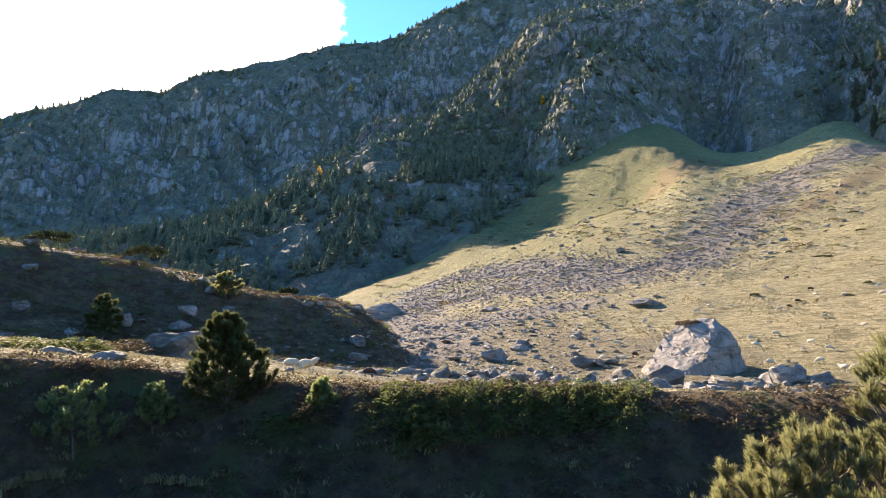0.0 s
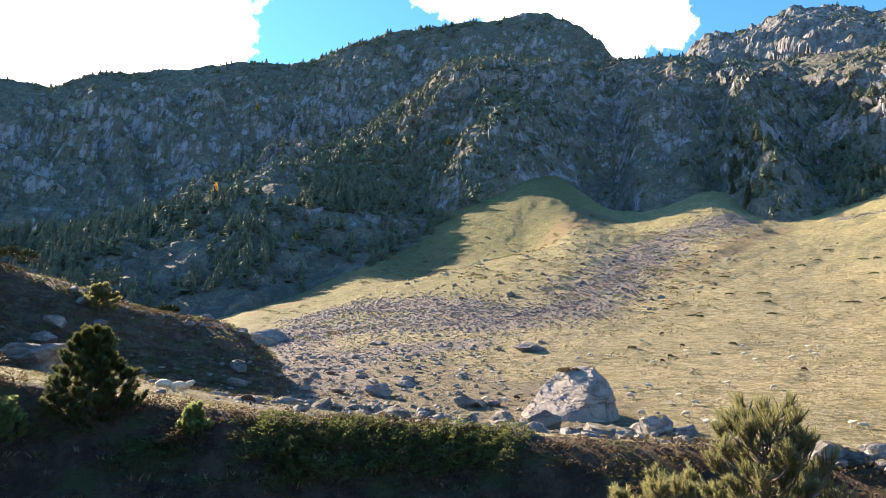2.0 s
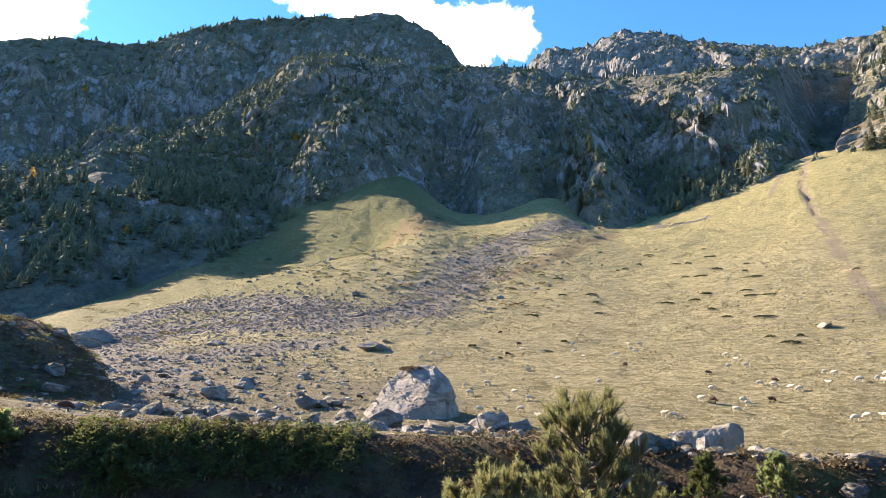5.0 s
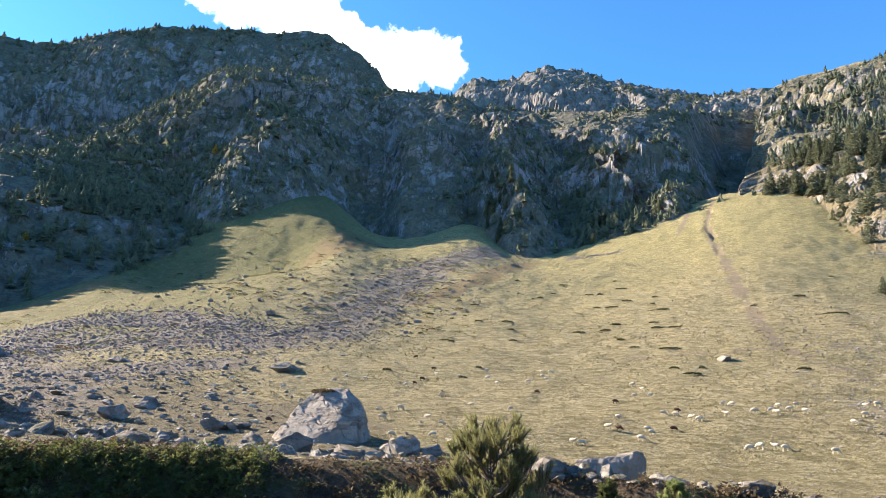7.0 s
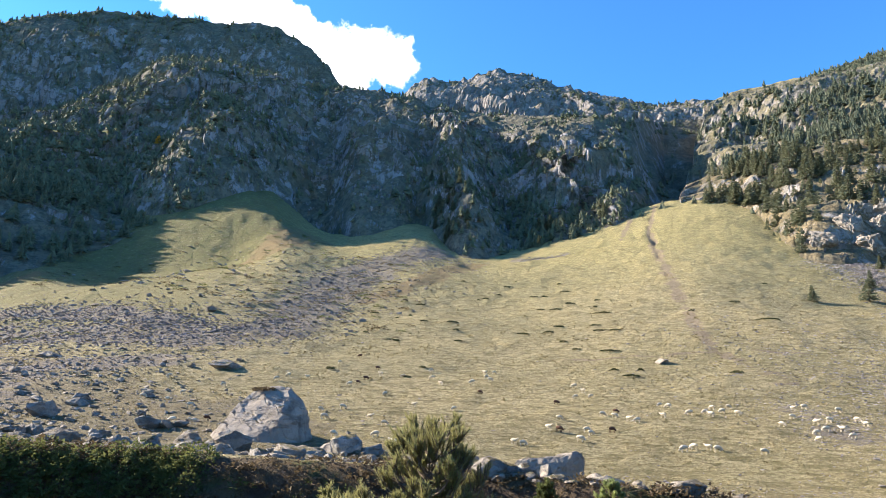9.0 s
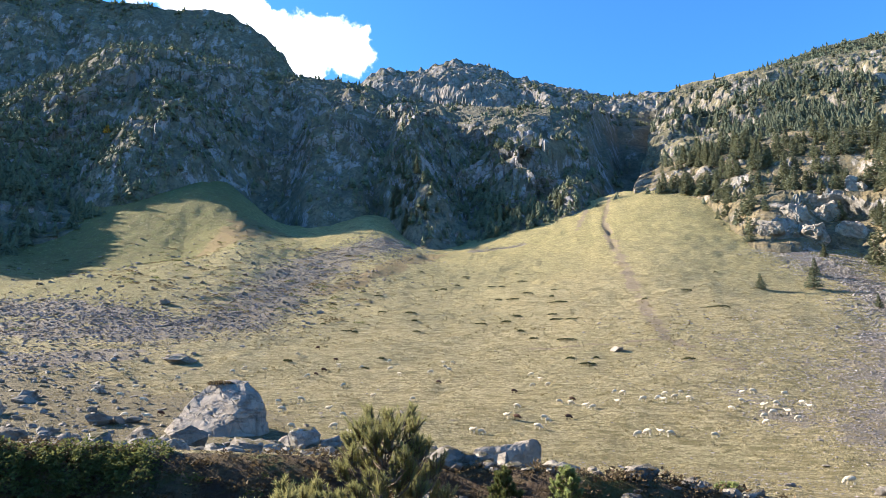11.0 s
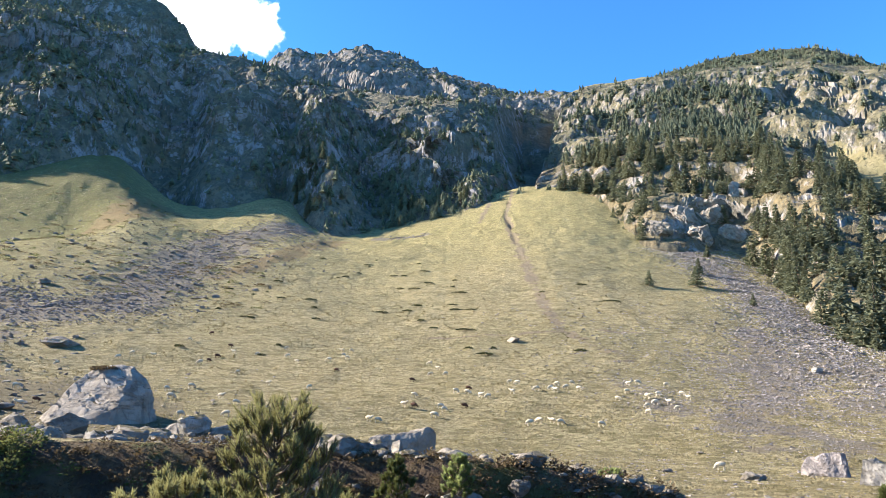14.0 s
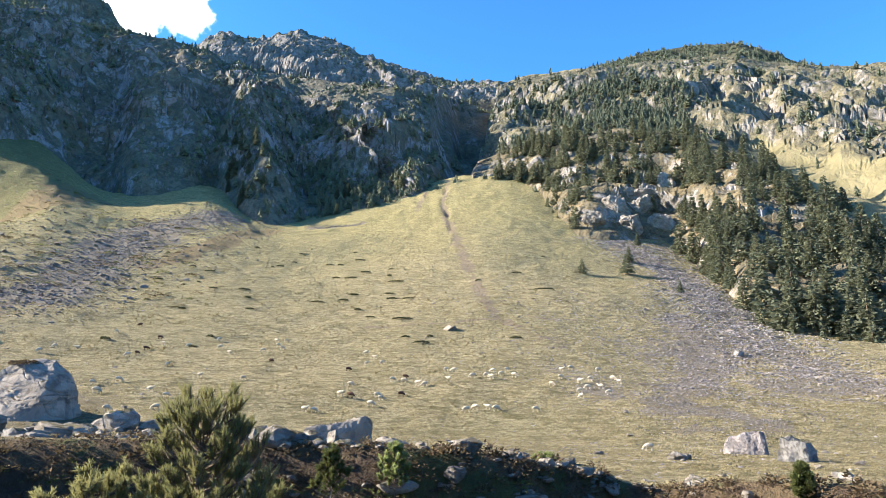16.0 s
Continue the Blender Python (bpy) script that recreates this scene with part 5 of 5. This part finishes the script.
# ---- near pines and shrubs ----
def tube(points, radii, sides=5):
    """A tapered, bent stem through some points, as vertices and quads."""
    verts, faces = [], []
    for k, (p, rad) in enumerate(zip(points, radii)):
        d = (points[min(k + 1, len(points) - 1)] - points[max(k - 1, 0)]).normalized()
        u = d.orthogonal().normalized()
        v = d.cross(u)
        verts += [p + (u * math.cos(6.2832 * i / sides) + v * math.sin(6.2832 * i / sides)) * rad for i in range(sides)]
    for k in range(len(points) - 1):
        for i in range(sides):
            a, b = k * sides + i, k * sides + (i + 1) % sides
            faces.append((a, b, b + sides, a + sides))
    return [tuple(v) for v in verts], faces


def needles(tips, count, length, width, rg):
    """Brushes of needles: tips are rows of (start, end) of the leafy part of a twig."""
    verts = []
    for a, b in tips:
        axis = (b - a)
        d = axis.normalized()
        u = d.orthogonal().normalized()
        v = d.cross(u)
        for k in range(count):
            f = k / count
            ang = k * 2.4 + rg.random()
            root = a + axis * f
            out = (u * math.cos(ang) + v * math.sin(ang)) * rg.uniform(0.75, 1.1) * (1 - 0.5 * f) + d * (rg.uniform(0.25, 0.6) + 0.35 * f)
            tip = root + out.normalized() * length * rg.uniform(0.7, 1.15)
            side = out.cross(d).normalized() * width * 0.5
            verts += [root - side, root + side, tip + side * 0.3, tip - side * 0.3]
    return np.array([tuple(v) for v in verts]), np.arange(len(verts)).reshape(-1, 4)


def pine_shrub(seed, height, crown, width, limbs, twigs, count, material, label, group="", length=0.055, blade=0.0045):
    """A young pine: a stem, upswept limbs from the crown's depth upwards, each limb with its brushes of needles."""
    rg = random.Random(seed)
    base = new("pine_shrub")
    bend = [Vector((0.04 * math.sin(seed + 3 * f), 0.04 * math.cos(seed + 2 * f), height * f)) for f in (0, 0.25, 0.5, 0.75, 0.97)]
    v, f = tube(bend, [0.012 * height + 0.012, 0.011 * height + 0.01, 0.009 * height + 0.006, 0.012, 0.006])
    stem = part("trunk", mesh_from("trunk", v, f, BARK), BARK, base)
    lead = [(bend[-1] - Vector((0, 0, 0.16)), bend[-1] + Vector((0, 0, 0.03)))]
    v, f = needles(lead, count, length, blade, rg)
    part("needles", mesh_from("needles", v, f, material, False), material, stem)
    for k in range(limbs):
        q = (k + rg.random() * 0.6) / limbs
        z0 = height - crown * (1 - q) ** 0.9
        ang = k * 2.4 + rg.uniform(-0.4, 0.4)
        reach = width * (0.18 + 0.82 * (1 - q) ** 0.8) * rg.uniform(0.7, 1.1)
        c = Vector((math.cos(ang), math.sin(ang), 0))
        root = Vector((0, 0, z0))
        rise = reach * rg.uniform(0.35, 0.8) + 0.05
        line = [root, root + c * reach * 0.45 + Vector((0, 0, rise * 0.22)), root + c * reach * 0.8 + Vector((0, 0, rise * 0.55)), root + c * reach + Vector((0, 0, rise))]
        v, f = tube(line, [0.012, 0.009, 0.006, 0.004], 4)
        tips = [(line[3].lerp(line[2], 0.55), line[3])]
        for j in range(twigs):
            s = 0.3 + 0.65 * (j + rg.random()) / twigs
            at = line[1].lerp(line[3], s) if s > 0.5 else line[0].lerp(line[2], s * 1.2)
            d = (c * rg.uniform(-0.1, 0.7) + Vector((rg.uniform(-0.5, 0.5), rg.uniform(-0.5, 0.5), rg.uniform(0.7, 1.5)))).normalized()
            end = at + d * rg.uniform(0.08, 0.16) * (0.6 + 0.4 * width)
            v2, f2 = tube([at, at.lerp(end, 0.5), end], [0.005, 0.004, 0.003], 4)
            f += [tuple(i + len(v) for i in q4) for q4 in f2]
            v += v2
            tips.append((at.lerp(end, 0.25), end))
        limb = part("branch", mesh_from("branch", v, f, BARK), BARK, base)
        v, f = needles(tips, count, length, blade, rg)
        part("needles", mesh_from("needles", v, f, material, False), material, limb)
    return tagged(base, label, "shrub", group)


def on_face(az, r):
    """Draws a distance on the bank towards its brink, so that plants stand on the steep face."""
    top = float(np.interp(az, FINE, BANK_R))
    return top - 3.6 + (r - top + 5.2) * 0.68 if top - 5.2 < r < top + 0.2 else r


def set_at(ob, az, r, sink=0.05, turn=0.0):
    ob.location = ground_at(az, r) - Vector((0, 0, sink))
    ob.rotation_euler = (0, 0, radians(turn))
    return ob


def pine_up_to(az, r, top, *rest, **more):
    """A pine that stands on the slope and reaches an elevation seen from the eye."""
    foot = ground_at(az, r)
    crest = EYE + r * math.tan(radians(top))
    ob = pine_shrub(rest[0], crest - foot.z, *rest[1:], **more)
    ob.location = foot - Vector((0, 0, 0.1))
    return ob


pine_up_to(32.9, 5.6, -1.4, 3, 2.7, 1.02, 132, 24, 44, PINE_GREEN, "young mountain pine with golden green upswept needles", length=0.036, blade=0.006)
for az, r, top, seed in ((26.6, 5.2, -6.2, 8), (24.0, 5.1, -7.2, 15), (21.6, 5.3, -9.0, 31), (37.2, 6.0, -8.2, 21)):
    pine_up_to(az, r, top, seed, 1.5, 0.7, 40, 16, 46, PINE_GREEN, "low spreading mountain pine with golden green needles", "pines in the foreground", 0.042, 0.0068)

SMALL_PINES = [  # azimuth, distance, height, crown width, material
    (-27.6, 19.0, 1.6, 1.3, SAPLING_GREEN), (-22.4, 19.8, 1.15, 0.65, SAPLING_GREEN), (-2.6, 17.0, 0.9, 0.5, BUSH_GREEN), 
    (-10.1, 18.8, 0.9, 0.45, SAPLING_GREEN), (75.4, 16.0, 0.7, 0.22, BUSH_GREEN), (-25.9, 61, 3.2, 1.6, BUSH_GREEN), (-17.3, 68, 2.4, 1.7, PINE_GREEN), (57.2, 24.0, 0.4, 0.5, SAPLING_GREEN)]
for k, (az, r, h, w, mat) in enumerate(SMALL_PINES):
    big = 1 + (r > 40) * 2.2 - 0.4 * (h < 0.5)
    set_at(pine_shrub(40 + k, h, h * 0.9, w, 30, 12, 30, mat, "small green pine sapling on the shaded bank" if r < 40 else "lone small pine on the rocky knoll", "pine saplings", 0.095 * big, 0.02 * big), az, on_face(az, r))

for az, r, top, seed, mat in ((45.8, 15.4, -4.8, 44, SAPLING_GREEN), (41.0, 14.2, -5.0, 46, BUSH_GREEN)):
    pine_up_to(az, r, top, seed, 0.85, 0.4, 30, 12, 30, mat, "small bushy green pine on the brink of the bank", "pine saplings", 0.06, 0.014)

dark_bush = pine_shrub(70, 2.5, 2.45, 1.3, 92, 12, 50, BUSH_GREEN, "dense dark green mountain pine bush on the brink of the bank", length=0.12, blade=0.028)
set_at(dark_bush, -17.3, 20.6, 0.2)
dark_bush.location.z = EYE + 20.6 * math.tan(radians(3.4)) - 2.55

# flat-topped pines on the knoll
for az, r, h, w in ((-29.4, 74, 1.6, 2.0), (-23.0, 75, 2.0, 2.1), (-12.5, 78, 1.2, 1.0)):
    ob = new("wind_pine")
    part("trunk", trunk_mesh("trunk", 0.12, h * 0.8, BARK, lean=0.3), BARK, ob)
    part("crown", leaf_clump("crown", int(100 - az), 900, (w * 2, w * 1.6, h * 0.55), 0.22, JUNIPER_DARK, 0.9, 0.9), JUNIPER_DARK, ob)
    set_at(tagged(ob, "wind-flattened dark pine on the crest of the knoll", "tree", "pines of the knoll"), az, r)

# juniper hedge along the brink
for k in range(22):
    az = -4.6 + k * 0.9
    ob = new("juniper_shrub", leaf_clump("juniper_shrub", 60 + k, 1700, (1, 1, 1), 0.05, BUSH_GREEN, 0.75))
    set_at(ob, az, 18.4 + 0.45 * math.sin(k * 2.1), 0.5, 40 * k)
    ob.scale = (1.5 + 0.2 * math.sin(k * 1.7), 1.5, 0.95 + 0.12 * math.sin(k * 1.3))
    tagged(ob, "dense green juniper shrub along the brink of the bank", "shrub", "juniper hedge on the bank")
for k, (az, r, w, h) in enumerate([(24.6, 16.6, 1.5, 0.9), (27.0, 16.2, 1.4, 0.8), (-27.5, 27, 2.4, 0.8), (-24.5, 30, 2.6, 0.9), (-31, 26, 2.2, 0.7), (-12.6, 19.6, 1.6, 0.7), (-10.5, 19.4, 1.5, 0.7)]):
    ob = new("juniper_shrub", leaf_clump("juniper_shrub", 90 + k, 1300, (1, 1, 1), 0.06, BUSH_GREEN if k % 3 else HEATH_GREEN, 0.8))
    set_at(ob, az, r, 0.2, 70 * k)
    ob.scale = (w, w * 0.9, h)
    tagged(ob, "round green juniper shrub in the dry grass", "shrub", "juniper hedge on the bank")


def bank_cover(name, count, shapes, material, label, seed, low, high, near, far, a0=-38, a1=86):
    """Low plants on the bank's face and brink: near and far count from the brink."""
    rg = np.random.default_rng(seed)
    az = rg.uniform(a0, a1, count)
    r = np.interp(az, FINE, BANK_R) + rg.uniform(near, far, count)
    z = land(az, r) + EYE
    keep = fbm(points3(r * np.sin(np.radians(az)), r * np.cos(np.radians(az)), None, 2.2, seed), 2) > -0.65
    az, r, z = az[keep], r[keep], z[keep]
    w = low + (high - low) * rg.random(len(r)) ** 2
    rows = np.column_stack([r * np.sin(np.radians(az)), r * np.cos(np.radians(az)), z - 0.06, rg.uniform(0, 6.28, len(r)), w, w * 0.9, w * rg.uniform(0.35, 0.7, len(r)), rg.uniform(-0.2, 0.2, len(r))])
    return gather(name, shapes, rows, material, label, "plants")


TUFTS = [leaf_clump("heath", 400 + k, 50, (1, 1, 1), 0.14, HEATH_GREEN, 0.7) for k in range(5)]
bank_cover("heath", 2300, TUFTS, HEATH_GREEN, "brown and green heath covering the shaded bank", 51, 0.3, 0.8, -3.5, 0.1)
bank_cover("heath", 1500, TUFTS, HEATH_GREEN, "dark brown heath on the lower slope of the bank", 57, 0.35, 0.95, -9.0, -3.2)
bank_cover("bilberry", 900, TUFTS, BUSH_GREEN, "dark green bilberry on the lower slope of the bank", 58, 0.3, 0.8, -9.0, -3.2)
bank_cover("bilberry", 650, TUFTS, BUSH_GREEN, "dark green bilberry bushes on the shaded bank", 52, 0.3, 0.8, -3.6, -0.7)
DRY_GRASS = foliage("dry_grass", (0.27, 0.22, 0.11), (0.38, 0.31, 0.17), (0.23, 0.20, 0.095), 0.3)


def tuft_mesh(seed, count):
    """A tussock: thin bowed blades one metre tall, fanning out."""
    rg = np.random.default_rng(seed)
    a, lean = rg.uniform(0, 6.2832, count), rg.uniform(0.15, 0.9, count)
    root = np.stack([0.25 * rg.normal(0, 1, count), 0.25 * rg.normal(0, 1, count), np.zeros(count)], 1)
    out = np.stack([np.cos(a), np.sin(a), np.zeros(count)], 1)
    side = np.stack([-np.sin(a), np.cos(a), np.zeros(count)], 1) * 0.035
    h = rg.uniform(0.5, 1.0, count)[:, None]
    mid = root + out * lean[:, None] * 0.35 * h + np.array([0, 0, 0.6]) * h
    tip = root + out * lean[:, None] * h + np.array([0, 0, 0.85]) * h
    verts = np.stack([root - side, root + side, mid + side, mid - side, tip], 1).reshape(-1, 3)
    base = np.arange(count)[:, None] * 5
    faces = np.concatenate([base + [0, 1, 2], base + [0, 2, 3], base + [3, 2, 4]])
    return mesh_from("dry_grass", verts, faces, DRY_GRASS, False)


BLADES = [tuft_mesh(500 + k, 16) for k in range(5)]
bank_cover("dry_grass", 4200, BLADES, DRY_GRASS, "dry golden grass tufts along the brink of the bank", 53, 0.12, 0.38, -0.2, 6.0)
bank_cover("dry_grass", 500, BLADES, DRY_GRASS, "yellow grass tufts on the shaded bank", 54, 0.3, 0.6, -3.6, -1.2)
for k, (az, el, w) in enumerate(((-32.2, -7.4, 0.45), (-31.2, -7.3, 0.5), (-29.9, -7.1, 0.5), (-28.6, -7.0, 0.45), (-22.4, -8.1, 0.45), (-20.9, -8.4, 0.5), (-19.5, -8.6, 0.45), (-17.8, -8.0, 0.35))):
    r = float(meets(az, el, 12.0, 24.0)[0])
    ob = new("grass_tussock", tuft_mesh(600 + k, 110))
    set_at(ob, az, r, 0.03, 50 * k)
    ob.scale = (w, w, w * 0.65)
    tagged(ob, "big yellow green grass tussock on the shaded bank", "grass", "tussocks of the bank")
scatter(150, [(33, 46, 14.6, 17.2), (46, 58, 15.2, 17.4), (56, 69, 17.0, 18.6)], ROCK_SHAPES, 0.18, 0.75, "grey stone jammed in the broken bank", "stones of the bank", joined=True)
LOOSE_BANK = LOOSE[-150:]
gather("bank_stones", ROCK_SHAPES + SLAB_SHAPES, LOOSE_BANK, GRANITE, "grey stones jammed in the broken brink of the bank", "stones")
scatter(30, [(-36, 20, 12, 21), (20, 50, 11, 16.5), (50, 82, 13.5, 17.5)], ROCK_SHAPES, 0.15, 0.7, "dark stone bedded in the shaded bank", "stones of the bank")


# short tussocks all over the pasture, so that the low sun catches them
TUSSOCK = foliage("tussock", (0.185, 0.155, 0.08), (0.345, 0.285, 0.155), (0.25, 0.21, 0.105), 0.25)
COARSE = []
for k in range(6):
    rg = np.random.default_rng(700 + k)
    n = 4
    a = rg.uniform(0, 6.2832, n)
    root = np.stack([0.3 * rg.normal(0, 1, n), 0.3 * rg.normal(0, 1, n), np.full(n, -0.1)], 1)
    out = np.stack([np.cos(a) * 0.45, np.sin(a) * 0.45, rg.uniform(0.5, 0.9, n)], 1)
    side = np.stack([-np.sin(a), np.cos(a), 0 * a], 1) * 0.22
    COARSE.append(mesh_from("grass", np.stack([root - side, root + side, root + out + side * 0.4, root + out - side * 0.4], 1).reshape(-1, 3), np.arange(4 * n).reshape(-1, 4), TUSSOCK, False))
rg = np.random.default_rng(77)
count = 72000
az = rg.uniform(-34, 83, count)
r = np.exp(rg.uniform(math.log(24), math.log(330), count))
keep = (fbm(points3(r * np.sin(np.radians(az)), r * np.cos(np.radians(az)), None, 6.0, 4.0), 3) > -0.15) & ~((az < -3) & (r > 52))
az, r = az[keep], r[keep]
w = rg.uniform(0.12, 0.26, len(r)) * np.clip(r / 70, 0.6, 2.2)
gather("grass", COARSE, np.column_stack([r * np.sin(np.radians(az)), r * np.cos(np.radians(az)), land(az, r) + EYE, rg.uniform(0, 6.28, len(r)), w, w, w * rg.uniform(0.3, 0.7, len(r)), np.zeros(len(r))]), TUSSOCK, "short dry grass tussocks all over the pasture", "grass")

rg = np.random.default_rng(95)
for mat, label, count in ((BUSH_GREEN, "low dark scrub dotted over the upper pasture", 420), (HEATH_GREEN, "brown bilberry scrub dotted over the upper pasture", 620)):
    az, r = rg.uniform(-6, 30, count), rg.uniform(150, 360, count)
    keep = fbm(points3(r * np.sin(np.radians(az)), r * np.cos(np.radians(az)), None, 30.0, 12.0), 2) > 0.0
    az, r = az[keep], r[keep]
    w = rg.uniform(0.8, 3.6, len(r))
    gather("fan_scrub", TUFTS, np.column_stack([r * np.sin(np.radians(az)), r * np.cos(np.radians(az)), land(az, r) + EYE - 0.1, rg.uniform(0, 6.28, len(r)), w, w, w * 0.35, np.zeros(len(r))]), mat, label, "plants")

rg = np.random.default_rng(91)
for name, mat, count, label, seed in (("knoll_heath", HEATH_GREEN, 1500, "brown heath on the rocky knoll", 1), ("knoll_juniper", BUSH_GREEN, 700, "dark green juniper on the rocky knoll", 2)):
    az, r = rg.uniform(-37, -4, count), rg.uniform(53, 86, count)
    w = rg.uniform(0.4, 1.4, count)
    gather(name, TUFTS, np.column_stack([r * np.sin(np.radians(az)), r * np.cos(np.radians(az)), land(az, r) + EYE - 0.1, rg.uniform(0, 6.28, count), w, w, w * 0.5, np.zeros(count)]), mat, label, "plants")
